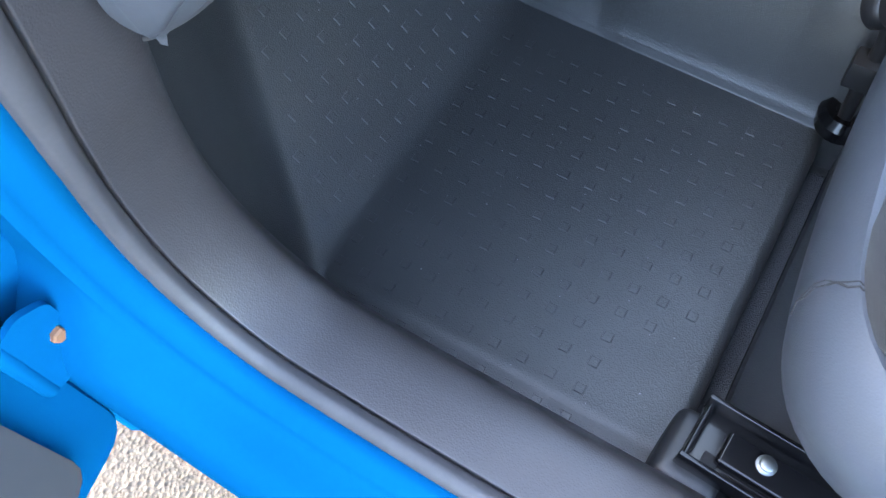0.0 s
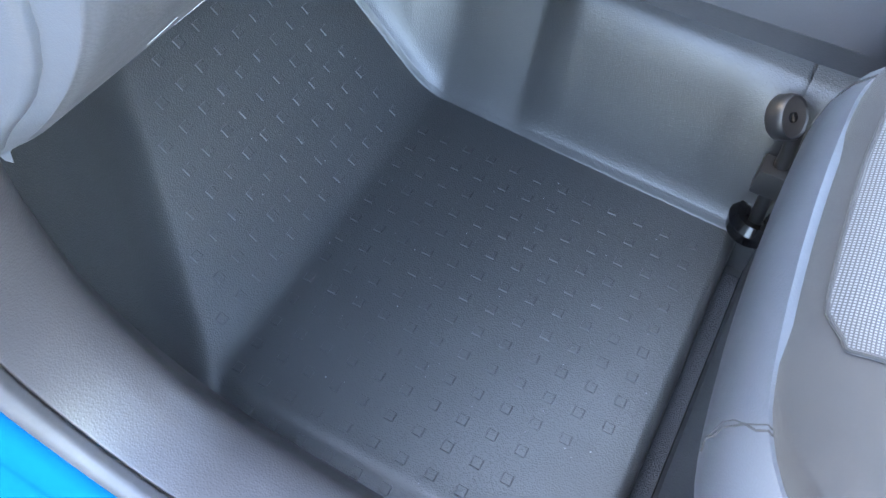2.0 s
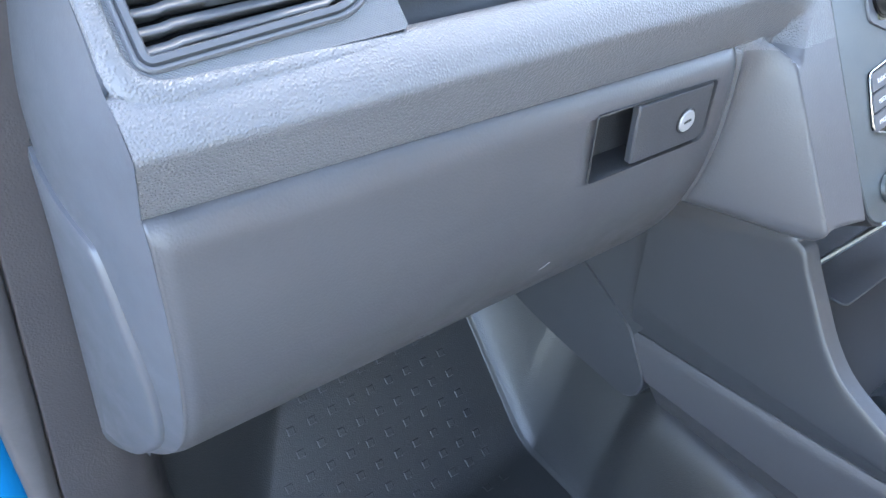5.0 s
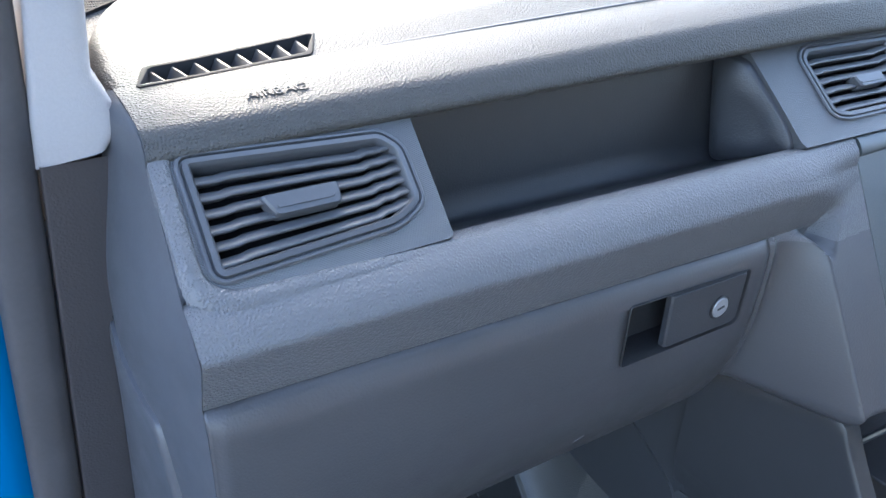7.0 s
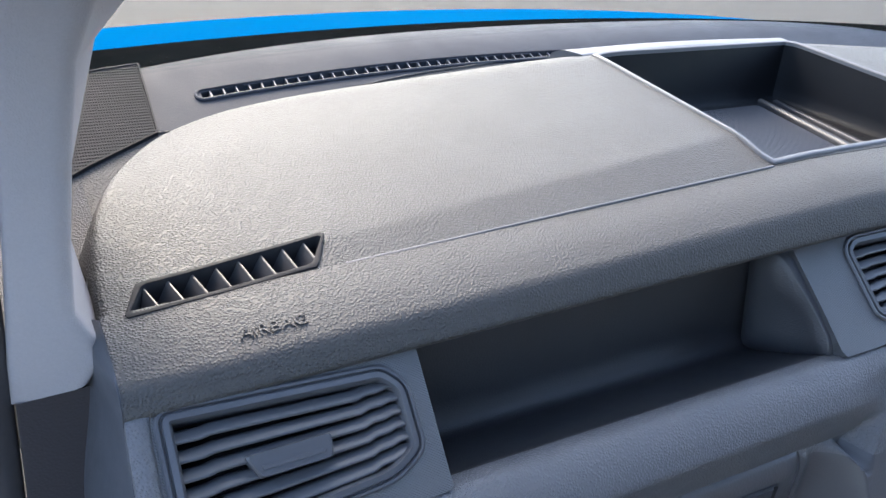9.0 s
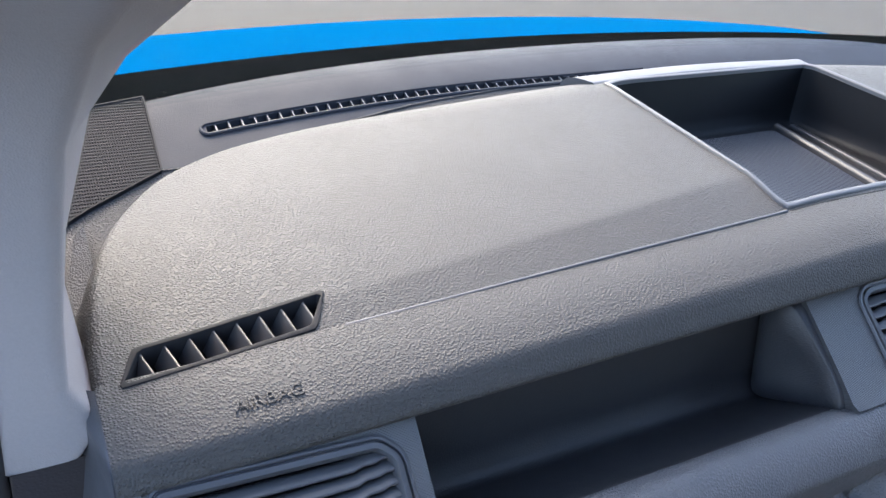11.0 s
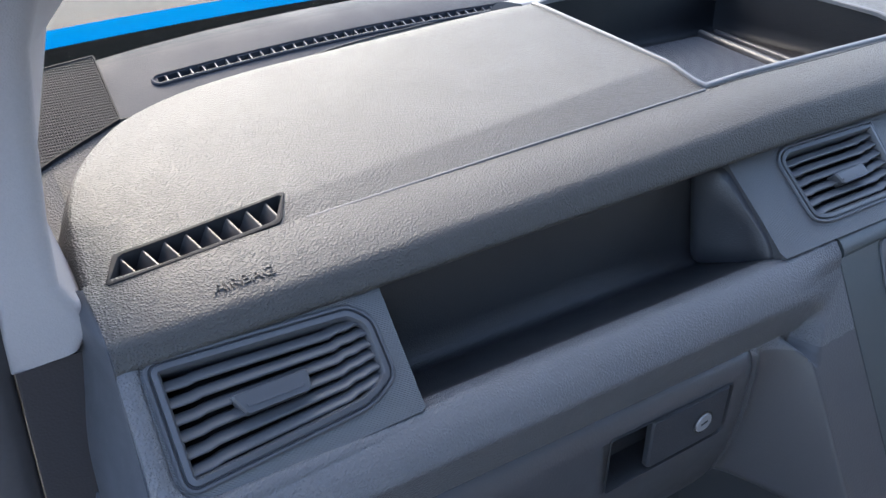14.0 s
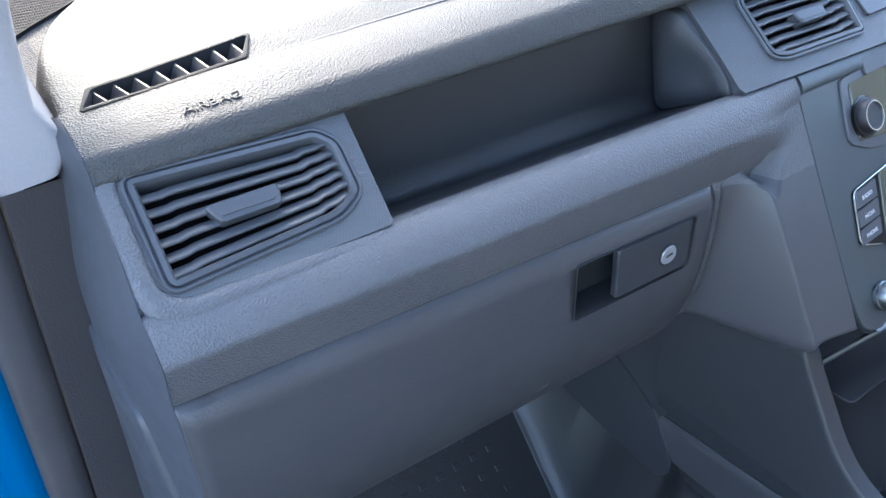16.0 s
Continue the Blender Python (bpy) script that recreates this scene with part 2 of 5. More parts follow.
def prism(profile, xs, sweep=SWEEP, lift=0.0):
    """A closed profile of (y, z) carried along x, with the dash's slight sweep to the rear and rise."""
    return sheet([[(x, p[0] + sweep * x, p[1] + lift * x) for p in profile] for x in xs], closed_u=True, caps=True)


def steps(a, b, n):
    return [a + (b - a) * i / n for i in range(n + 1)]


def block(lo, hi, r=0.0, seg=2, m=None):
    """A box with bevelled edges."""
    bm = bmesh.new()
    bmesh.ops.create_cube(bm, size=1)
    lo, hi = Vector(lo), Vector(hi)
    for v in bm.verts:
        v.co = Vector([lo[i] + (v.co[i] + 0.5) * (hi[i] - lo[i]) for i in range(3)])
    if r:
        bmesh.ops.bevel(bm, geom=bm.edges[:], offset=r, segments=seg, affect="EDGES", profile=0.6)
    if m:
        bm.transform(m)
    return bm


def lathe(profile, m, n=32, caps=True):
    """A profile of (radius, height) turned round the local z axis and set by the pose m."""
    rows = [[m @ Vector((r * math.cos(a), r * math.sin(a), h)) for a in (2 * math.pi * i / n for i in range(n))] for r, h in profile]
    return sheet(rows, closed_u=True, caps=caps)


def slab(loop, m, thick, bevel=0.0, n=0):
    """A flat outline of (u, v) in the frame m, thick along the frame's third axis, its front edge bevelled."""
    loop = [Vector(p) for p in loop]
    c = sum(loop, Vector((0, 0))) / len(loop)
    size = sum((p - c).length for p in loop) / len(loop)
    inner = [c + (p - c) * (1 - bevel / size) for p in loop]
    rows = [[m @ Vector((p.x, p.y, -thick)) for p in loop], [m @ Vector((p.x, p.y, -bevel)) for p in loop], [m @ Vector((p.x, p.y, 0)) for p in inner]]
    return sheet(rows, closed_u=True, caps=True)


def tube(path, r, n=8):
    """A round bar along a polyline."""
    path = [Vector(p) for p in path]
    rows = []
    for i, p in enumerate(path):
        t = (path[min(i + 1, len(path) - 1)] - path[max(i - 1, 0)]).normalized()
        a = t.orthogonal().normalized() if abs(t.z) > 0.95 else t.cross(Vector((0, 0, 1))).normalized()
        b = t.cross(a)
        rows.append([p + r * (a * math.cos(w) + b * math.sin(w)) for w in (2 * math.pi * j / n for j in range(n))])
    return sheet(rows, closed_u=True, caps=True)


def plane_frame(origin, u, v):
    """A frame with u across, v down the face and the third axis out of it."""
    u = Vector(u).normalized()
    v = Vector(v)
    v = (v - u * v.dot(u)).normalized()
    w = v.cross(u)
    m = Matrix((u, v, w)).transposed().to_4x4()
    m.translation = Vector(origin)
    return m


def blend_max(a, b, k):
    h = max(k - abs(a - b), 0.0) / k
    return max(a, b) + h * h * k * 0.25


def blend_min(a, b, k):
    return -blend_max(-a, -b, k)


def ease(a, b, x):
    f = min(max((x - a) / (b - a), 0.0), 1.0)
    return f * f * (3 - 2 * f)


def letters(text, size, m, mat, parent, name="lettering", depth=0.0004):
    """Raised writing in the built-in font, as a mesh."""
    cu = bpy.data.curves.new(name, "FONT")
    cu.body, cu.size, cu.extrude, cu.align_x, cu.align_y = text, size, depth, "CENTER", "CENTER"
    tmp = bpy.data.objects.new(name, cu)
    scene.collection.objects.link(tmp)
    me = bpy.data.meshes.new_from_object(tmp.evaluated_get(bpy.context.evaluated_depsgraph_get()))
    bpy.data.objects.remove(tmp)
    me.transform(m @ Matrix.Diagonal((1, -1, 1, 1)))
    me.materials.clear()
    me.materials.append(mat)
    ob = new(name, me)
    ob.parent = parent
    return ob


# ---- ground and car shell ----
GROUND_Z = -0.47
gr = bmesh.new()
bmesh.ops.create_grid(gr, x_segments=2, y_segments=2, size=400)
bmesh.ops.translate(gr, verts=gr.verts, vec=(0, 0, GROUND_Z))
tagged(part("ground", gr, GRAVEL), "pale sandy gravel ground beside the parked car", "ground", kind="structure")


def shift(z):
    """How far the door opening leans inwards at a height."""
    return 0.065 * max(0.0, z - 0.4) + 0.12 * max(0.0, z - 1.12)


APERTURE = rounded([(-1.25, 0.07), (-0.5, 0.085), (-0.22, 0.088), (-0.08, 0.10), (-0.012, 0.19), (-0.002, 0.30), (-0.026, 0.42), (-0.045, 0.6), (-0.056, 0.78), (-0.062, 0.905)],
                   [0, 0.1, 0.05, 0.06, 0.06, 0.05, 0.05, 0.06, 0.05, 0], 5, closed=False)


# the edge of the opening further up along the windscreen pillar
UPPER = [Vector(p) for p in APERTURE] + [Vector(p) for p in rounded([(-0.063, 0.92), (-0.064, 1.0), (-0.068, 1.05), (-0.075, 1.11), (-0.105, 1.18), (-0.20, 1.25), (-0.32, 1.33), (-0.50, 1.44), (-1.4, 1.47)], 0.05, 4, closed=False)]


def along_opening(section, path=APERTURE):
    """A section of (x, n) carried along the edge of the door opening; n points into the opening."""
    rows = []
    for i, p in enumerate(path):
        t = (path[min(i + 1, len(path) - 1)] - path[max(i - 1, 0)]).normalized()
        rows.append([(x + shift(p[1]), p[0] - t[1] * n, p[1] + t[0] * n) for x, n in section])
    return rows


sill = tagged(part("sill_trim", sheet(along_opening(rounded([(0.03, -0.10), (0.016, -0.045), (-0.002, -0.008), (-0.03, 0.0), (-0.086, 0.002), (-0.086, -0.02), (0.0, -0.11)], [0, 0.02, 0.02, 0.01, 0.002, 0, 0])), closed_u=True), TRIM),
              "grey plastic door sill and kick trim beside the footwell", "sill trim", kind="structure")
seal_rows = []
for row in along_opening(rounded([(-0.0862, -0.014), (-0.0870, -0.003), (-0.098, 0.005), (-0.108, 0.001), (-0.113, -0.012), (-0.1, -0.03)], 0.004), UPPER):
    # the seal is broader where it runs up the pillar
    seal_rows.append([(x - 0.011 * ease(-0.094, -0.104, x - shift(z)) * ease(0.35, 0.6, z), y, z) for x, y, z in row])
tagged(part("door_seal", sheet(seal_rows, closed_u=True), SEAL),
       "black rubber seal round the door opening", "door seal", kind="structure")

body = thing("car_body", "bright blue painted car body with its door open", "car")
jamb_rows = []
for row in along_opening(rounded([(-0.104, -0.03), (-0.108, -0.007), (-0.122, -0.004), (-0.138, -0.016), (-0.142, -0.034), (-0.162, -0.044), (-0.182, -0.05), (-0.2, -0.068), (-0.212, -0.115), (-0.216, -0.26), (-0.16, -0.29)], [0, 0.006, 0.006, 0.01, 0.01, 0.01, 0.012, 0.02, 0.03, 0.02, 0], 4, closed=False), UPPER):
    # beside the hinges the skin turns inwards as the door jamb
    jamb_rows.append([(x + (max(x, -0.150 + shift(z)) - x) * ease(0.10, 0.24, z) - 0.011 * ease(0.35, 0.6, z), y, z) for x, y, z in row])
part("sill_panel", sheet(jamb_rows), PAINT, body, "blue painted sill and hinge pillar")


def bonnet_z(x, y):
    d = y - 0.60
    return 0.945 - 0.07 * d - 0.19 * d * d - 0.048 * (x - 0.80) ** 2


rows = [[(x, y, bonnet_z(x, y)) for x in steps(-0.12, 1.72, 60)] for y in steps(0.60, 1.7, 36)]
rows.append([(p[0], p[1] + 0.05, p[2] - 0.15) for p in rows[-1]])
rows.append([(p[0], p[1] + 0.02, p[2] - 0.5) for p in rows[-1]])
part("bonnet", sheet(rows), PAINT, body, "blue bonnet seen through the windscreen")
part("wing", sheet([[(x, y, z) for x, z in rounded([(-0.12, bonnet_z(-0.12, y) - 0.004), (-0.19, bonnet_z(-0.12, y) - 0.06), (-0.215, 0.5), (-0.21, -0.2)], 0.04, 4, closed=False)] for y in steps(0.16, 1.7, 12)]), PAINT, body)


def screen_y(x):
    """The windscreen's lower edge."""
    return 0.435 - 0.19 * (x - 0.74) ** 2


part("cowl", sheet([[(x, screen_y(x) + d, z) for x in steps(-0.12, 1.72, 48)] for d, z in ((-0.005, 0.95), (0.03, 0.963), (0.06, 0.966), (0.12, 0.963), (0.17, 0.957), (0.20, 0.90))]), COWL, body, "black scuttle panel below the windscreen")
rows = []
for y, z in rounded([(0.17, -0.35), (0.11, 0.0), (0.085, 0.3), (0.06, 0.9), (0.04, 1.02)], 0.05, 4, closed=False):
    rows.append([(x + shift(z), y + d, z) for x, d in ((-0.10, -0.03), (-0.145, -0.012), (-0.15, 0.02), (-0.205, 0.03), (-0.222, 0.06), (-0.222, 0.16))])
part("hinge_pillar", sheet(rows), PAINT, body, "blue hinge pillar face")
# door hinge on the pillar
hinge = part("door_hinge", slab(rounded([(-0.235, 0.10), (-0.19, 0.095), (-0.172, 0.125), (-0.172, 0.20), (-0.20, 0.215), (-0.235, 0.205)], 0.008, 3), Matrix(((1, 0, 0, 0), (0, 0, 1, 0.078), (0, 1, 0, 0), (0, 0, 0, 1))), 0.010, 0.002), PAINT, body, "blue painted door hinge")
part("hinge_leaf", block((-0.240, 0.070, 0.105), (-0.231, 0.115, 0.20), 0.003), PAINT, hinge)
part("hinge_pin", lathe([(0.0075, 0), (0.009, 0.002), (0.009, 0.11), (0.007, 0.114)], pose(-0.230, 0.075, 0.098), 16), PAINT, hinge)
part("hinge_bolt", lathe([(0.009, 0), (0.009, 0.005), (0.007, 0.007)], pose(-0.187, 0.068, 0.16, 90, 0, 0), 6), RUST, hinge, "rusty bolt head")

# open front door, swung outwards
DOOR = pose(-0.213, 0.122, 0, 0, 0, -78)
door = tagged(new("open_door"), "open blue front door with dark lining, swung away from the sill", "car door")
door.matrix_world = DOOR
part("door_shell", sheet([[(x, y + d, z) for y, z in rounded([(0, -0.13), (0, 0.9), (-0.5, 0.95), (-1.05, 0.9), (-1.05, -0.13)], 0.05)] for x, d in ((-0.15, 0.03), (-0.14, 0.035), (-0.07, 0.02), (-0.05, 0.0), (0.0, -0.002), (0.004, -0.006))], closed_u=True, caps=True), PAINT, door, "blue door shell")
part("door_lining", sheet([[(x, y, z) for y, z in rounded([(-0.075, -0.07), (-0.075, 0.85), (-1.0, 0.85), (-1.0, -0.07)], 0.05)] for x in (0.002, 0.022, 0.03)], closed_u=True, caps=True), SMOOTH, door, "dark grey door lining")

# windscreen, roof and the far side of the cabin
rows = []
for f in steps(0.0, 1.0, 12):
    rows.append([(0.80 + (x - 0.80) * (1 - 0.10 * f), screen_y(x) + 0.02 - 1.06 * f, 0.965 + 0.54 * f + 0.06 * f * (1 - f)) for x in steps(-0.02, 1.62, 24)])
glass = tagged(part("windscreen", sheet(rows), GLASS), "clear curved windscreen above the dashboard", "windscreen", kind="structure")
glass.visible_shadow = False
sol = glass.modifiers.new("thickness", "SOLIDIFY")
sol.thickness = 0.005
# unseen roof, partition and far lining, added to block and bounce light
tagged(part("roof", block((0.0, -1.5, 1.50), (1.6, -0.60, 1.55), 0.02), LINER), "unseen pale roof lining, added to close the cabin", "roof", kind="structure")
tagged(part("bulkhead", block((0.0, -1.56, -0.1), (1.6, -1.50, 1.52)), PARTITION), "unseen plain partition behind the seats, added to close the cabin", "bulkhead", kind="structure")
tagged(part("wall_far", block((1.62, -1.5, -0.1), (1.68, 0.45, 1.02)), LINER), "unseen plain far door lining below its window, added to close the cabin", "wall", kind="structure")
tagged(part("floor_pan", block((0.0, -1.5, -0.16), (1.62, 0.5, -0.13)), CARPET), "dark carpeted floor pan under the seats", "floor", kind="structure")
tagged(part("firewall", block((-0.05, 0.46, -0.16), (1.66, 0.50, 0.93)), BLACK), "dark firewall behind the dashboard", "firewall", kind="structure")

# pillar trim beside the windscreen
pillar_sections = [
    ((-0.057, -0.060, 0.902), (-0.010, -0.072, 0.912), (-0.016, 0.10, 0.93)),
    ((-0.054, -0.063, 0.93), (0.002, -0.074, 0.932), (-0.012, 0.13, 0.95)),
    ((-0.052, -0.063, 0.945), (-0.013, -0.072, 0.96), (-0.008, 0.17, 0.975)),
    ((-0.045, -0.065, 1.0), (-0.010, -0.072, 1.005), (0.006, 0.19, 1.01)),
    ((-0.040, -0.068, 1.05), (-0.004, -0.073, 1.055), (0.022, 0.17, 1.045)),
    ((-0.032, -0.075, 1.11), (0.004, -0.078, 1.112), (0.040, 0.13, 1.076)),
    ((-0.022, -0.105, 1.18), (0.022, -0.105, 1.17), (0.055, 0.06, 1.116)),
    ((-0.005, -0.20, 1.25), (0.045, -0.20, 1.235), (0.077, -0.10, 1.195)),
    ((0.01, -0.32, 1.33), (0.065, -0.32, 1.31), (0.10, -0.26, 1.275)),
    ((0.03, -0.50, 1.44), (0.09, -0.50, 1.42), (0.13, -0.46, 1.39)),
    ((0.03, -1.4, 1.47), (0.09, -1.4, 1.45), (0.13, -1.4, 1.43)),
]
rows = []
for R, M, W in pillar_sections:
    R, M, W = Vector(R), Vector(M), Vector(W)
    back = Vector((0.004, 0.06, 0.0))
    rows.append(rounded([R, M, W, W + Vector((-0.02, 0.012, 0)), R + back], [0.006, 0.012, 0.012, 0.0, 0.0], 4))
tagged(part("pillar_trim", sheet(rows, closed_u=True, caps=True), PILLAR, None, "", 50), "light grey plastic windscreen pillar trim", "pillar trim", kind="structure")

# ---- footwell: one moulded rubber floor with toe board, tunnel side and kick side ----
def tunnel_x(y):
    return 0.611 + 0.055 * min(y, 0.0) + 0.03 * max(y, 0.0)


def kick_side(x, y):
    """Above zero where the lining turns up beside the sill."""
    return -8.5 * x + 7.4 * y + 0.33


def floor_z(x, y):
    z = -0.065
    toe = (y - 0.022) * 1.0 - 0.065
    toe = blend_min(toe, 0.22 + 0.2 * (y - 0.3), 0.08)
    z = blend_max(z, toe, 0.035)
    kick = kick_side(x, y) * 0.33
    if kick > -0.075:
        z = blend_max(z, z + kick, 0.075)
    z -= 0.008 * (1 - ease(0.045, 0.075, x)) * (1 - ease(-0.03, 0.05, y))
    x0 = tunnel_x(y)
    # the lining dishes up to a rounded bead, then stands up as the tunnel's side
    h = 0.011 - 0.005 * ease(-0.17, -0.12, y) + 0.005 * ease(-0.01, 0.04, y)
    z = z + h * ease(x0 - 0.006, x0 + 0.0005, x)
    # the rear half of the side stands forward of the front half
    g = (x - x0) * (1 - 0.34 * ease(-0.190, -0.120, y))
    if g > 0:
        bulge = 0.018 * (1 - ease(-0.44, -0.385, y)) * ease(0.010, 0.03, g) * (1 - ease(0.035, 0.08, g))
        k = 0.004
        t = (g - 0.0075) / k
        ramp = k * (math.log1p(math.exp(t)) if t < 30 else t)
        wall = z + 0.75 * g + 2.9 * ramp + bulge - 0.5 * max(z + 0.01, 0) * ease(x0 + 0.0, x0 + 0.09, x)
        z = blend_min(wall, 0.146 + 0.40 * (x - 0.65) + 0.9 * (y + math.sqrt(y * y + 0.0008)) / 2, 0.05)
    return min(z, 0.40)


mat_thing = thing("floor_mat", "black moulded rubber floor lining with raised square studs", "floor mat")
xs = steps(-0.01, 0.565, 176) + steps(0.5662, 0.660, 94) + steps(0.6625, 0.76, 34)
ys = steps(-0.470, 0.40, 340)
rows = []
for y in ys:
    rows.append([(x, y, floor_z(x, y)) for x in xs])
roll_off = [[(x, -0.470 - 0.016 * math.sin(a), floor_z(x, -0.470) - 0.016 * (1 - math.cos(a))) for x in xs] for a in steps(math.pi / 2, 0.2, 6)]
low = [(x, -0.487, -0.14) for x in xs]
me = bpy.data.meshes.new("lining")
allrows = [low] + roll_off + rows
k = len(xs)
me.from_pydata([p for r in allrows for p in r], [], [(i * k + j, i * k + j + 1, (i + 1) * k + j + 1, (i + 1) * k + j) for i in range(len(allrows) - 1) for j in range(k - 1)])
for p in me.polygons:
    p.use_smooth = True
me.materials.append(RUBBER)
lining = new("lining", me)
lining.parent = mat_thing

# raised square studs, in a square lattice on the floor and up the toe board
verts, faces = [], []


def stud(cx, cy, s=0.0060, h=0.0016):
    e = 0.004
    z0 = floor_z(cx, cy)
    gx = (floor_z(cx + e, cy) - floor_z(cx - e, cy)) / (2 * e)
    gy = (floor_z(cx, cy + e) - floor_z(cx, cy - e)) / (2 * e)
    n = Vector((-gx, -gy, 1)).normalized()
    tx = Vector((1, 0, gx)).normalized()
    ty = n.cross(tx)
    c = Vector((cx, cy, z0))
    b = len(verts)
    for f, up in ((1.08, -0.0006), (1.0, h * 0.75), (0.9, h)):
        for a, d in ((-1, -1), (1, -1), (1, 1), (-1, 1)):
            verts.append(c + tx * a * s * f + ty * d * s * f + n * up)
    for q in range(2):
        for j in range(4):
            faces.append((b + 4 * q + j, b + 4 * q + (j + 1) % 4, b + 4 * q + 4 + (j + 1) % 4, b + 4 * q + 4 + j))
    faces.append((b + 8, b + 9, b + 10, b + 11))


for i in range(20):
    for j in range(14):
        sx, sy = 0.0515 + 0.0371 * j, -0.435 + 0.0381 * i
        if sy > 0.0:
            sy = 0.035 + (i - 12.0) * 0.0272
        if sx > tunnel_x(sy) - 0.035 or sx < 0.05:
            continue
        if kick_side(sx, sy) > -0.36 or sy > 0.27:
            continue
        if i <= 1 and sx < 0.2 - 0.02 * i:
            continue
        stud(sx, sy)
me = bpy.data.meshes.new("studs")
me.from_pydata(verts, [], faces)
me.materials.append(RUBBER)
studs = new("studs", me)
studs.parent = mat_thing
studs["kind"] = "stuff"
studs["label"] = "raised square rubber studs"

# the lining's tunnel side runs on beside the seat
part("tunnel_side", sheet([[(x, y, floor_z(x, -0.478) - (0.0 if x > 0.575 else 0.06)) for x in steps(0.560, 0.74, 40)] for y in steps(-0.477, -1.0, 20)]), RUBBER, mat_thing)
# dark channel and grained riser behind the lining
riser = thing("seat_riser", "dark grained riser and channel in front of the seat", "riser", kind="structure")
# near-black sheet paints the deep channel's shade, which sky light would fill
part("channel", sheet([[(x, y, z) for y, z in ((-0.480, -0.100), (-0.490, -0.135), (-0.512, -0.135), (-0.516, -0.10))] for x in steps(0.02, 0.60, 4)]), DARK, riser)
part("riser_face", sheet([[(x, y, z) for y, z in rounded([(-0.514, -0.14), (-0.5125, -0.072), (-0.518, -0.060), (-0.535, -0.01), (-0.56, 0.03), (-0.75, 0.04), (-1.2, 0.04)], [0, 0.004, 0.006, 0.02, 0.02, 0.02, 0], 5, closed=False)] for x in steps(0.02, 0.70, 8)]), RISER, riser, "", 60)


# ---- passenger seat ----
SX0, SX1, SY0 = 0.0, 0.535, -1.06


def seat_front(x):
    return -0.476 - 0.30 * (x - 0.33) ** 2


def seat_loop(inset, z, n=120):
    r = 0.10
    loop = rounded([(SX0 + inset, SY0 + inset), (SX1 - inset, SY0 + inset), (SX1 - inset, -0.476 - inset), (SX0 + inset, -0.476 - inset)], [0.06, 0.06, r, r * 1.2], 10)
    return [Vector((p.x, p.y - 0.30 * (p.x - 0.33) ** 2 * ease(SY0, -0.55, p.y), z)) for p in resample(loop, n)]


def cushion_z(x, y):
    """The top of the cushion: rising quickly from the border, with a raised side bolster."""
    d = min(x - SX0 - 0.02, SX1 - 0.02 - x, seat_front(x) - 0.018 - y)
    return 0.334 + 0.046 * (1 - math.exp(-max(d, 0) / 0.022)) - 0.018 * ease(0.10, 0.20, min(x - SX0, SX1 - x)) - 0.05 * max(-0.6 - y, 0)


seat = thing("passenger_seat", "grey cloth passenger seat cushion with a vinyl border", "car seat")
part("border", sheet([seat_loop(i, z) for i, z in ((0.12, 0.05), (0.07, 0.07), (0.035, 0.13), (0.014, 0.19), (0.004, 0.235), (0.0, 0.27), (0.003, 0.298), (0.010, 0.320), (0.019, 0.333), (0.026, 0.331))], closed_u=True), VINYL, seat, "grey vinyl border", 60)
outline = [(p.x, p.y) for p in seat_loop(0.0215, 0)]
core = (0.267, -0.77)
part("bolster", sheet([[(core[0] + (x - core[0]) * f, core[1] + (y - core[1]) * f, cushion_z(core[0] + (x - core[0]) * f, core[1] + (y - core[1]) * f) - (0.03 if f == 1 else 0)) for x, y in outline] for f in (1.0, 0.998, 0.985, 0.96, 0.93, 0.88, 0.80, 0.7, 0.55, 0.35, 0.15)], closed_u=True, caps="last"), CLOTH, seat, "dark grey cloth bolster", 60)
xs_in = steps(0.165, 0.40, 24)
rows = []
for x in xs_in:
    yf = seat_front(x) - 0.040 - 0.012 * (1 - ease(0.165, 0.20, x))
    rows.append([(x, yf + (-1.0 - yf) * f, cushion_z(x, yf + (-1.0 - yf) * f) + h) for f, h in [(0, -0.003), (0.0, 0.0015)] + [(q, 0.0022) for q in steps(0.004, 1.0, 40)]])
part("insert", sheet(rows), MESH, seat, "light grey woven insert", 60)
part("piping", tube([(r[1][0], r[1][1], r[1][2]) for r in reversed(rows)] + [(p[0] - 0.001, p[1], p[2]) for p in rows[0][2:]], 0.0018), CLOTH, seat)
BORDER = ((0.035, 0.13), (0.014, 0.19), (0.004, 0.235), (0.0, 0.27), (0.003, 0.298), (0.010, 0.320), (0.019, 0.333), (0.024, 0.332))
for sx, lean in ((0.112, -0.035), (0.455, 0.035)):
    for side in (-0.0018, 0.0018):
        pts = []
        for (i0, z0), (i1, z1) in zip(BORDER[2:], BORDER[3:]):
            for q in (0.0, 0.5):
                z, inset = z0 + (z1 - z0) * q, i0 + (i1 - i0) * q
                x = sx + lean * ((z - 0.27) / 0.14) ** 2 + side
                p = min([p for p in seat_loop(inset, z, 500) if p.y > -0.64], key=lambda p: abs(p.x - x))
                pts.append((p.x, p.y + 0.0001, z))
        part("seam", tube(pts[1:], 0.0009 if side < 0 else 0.0006), CLOTH, seat)

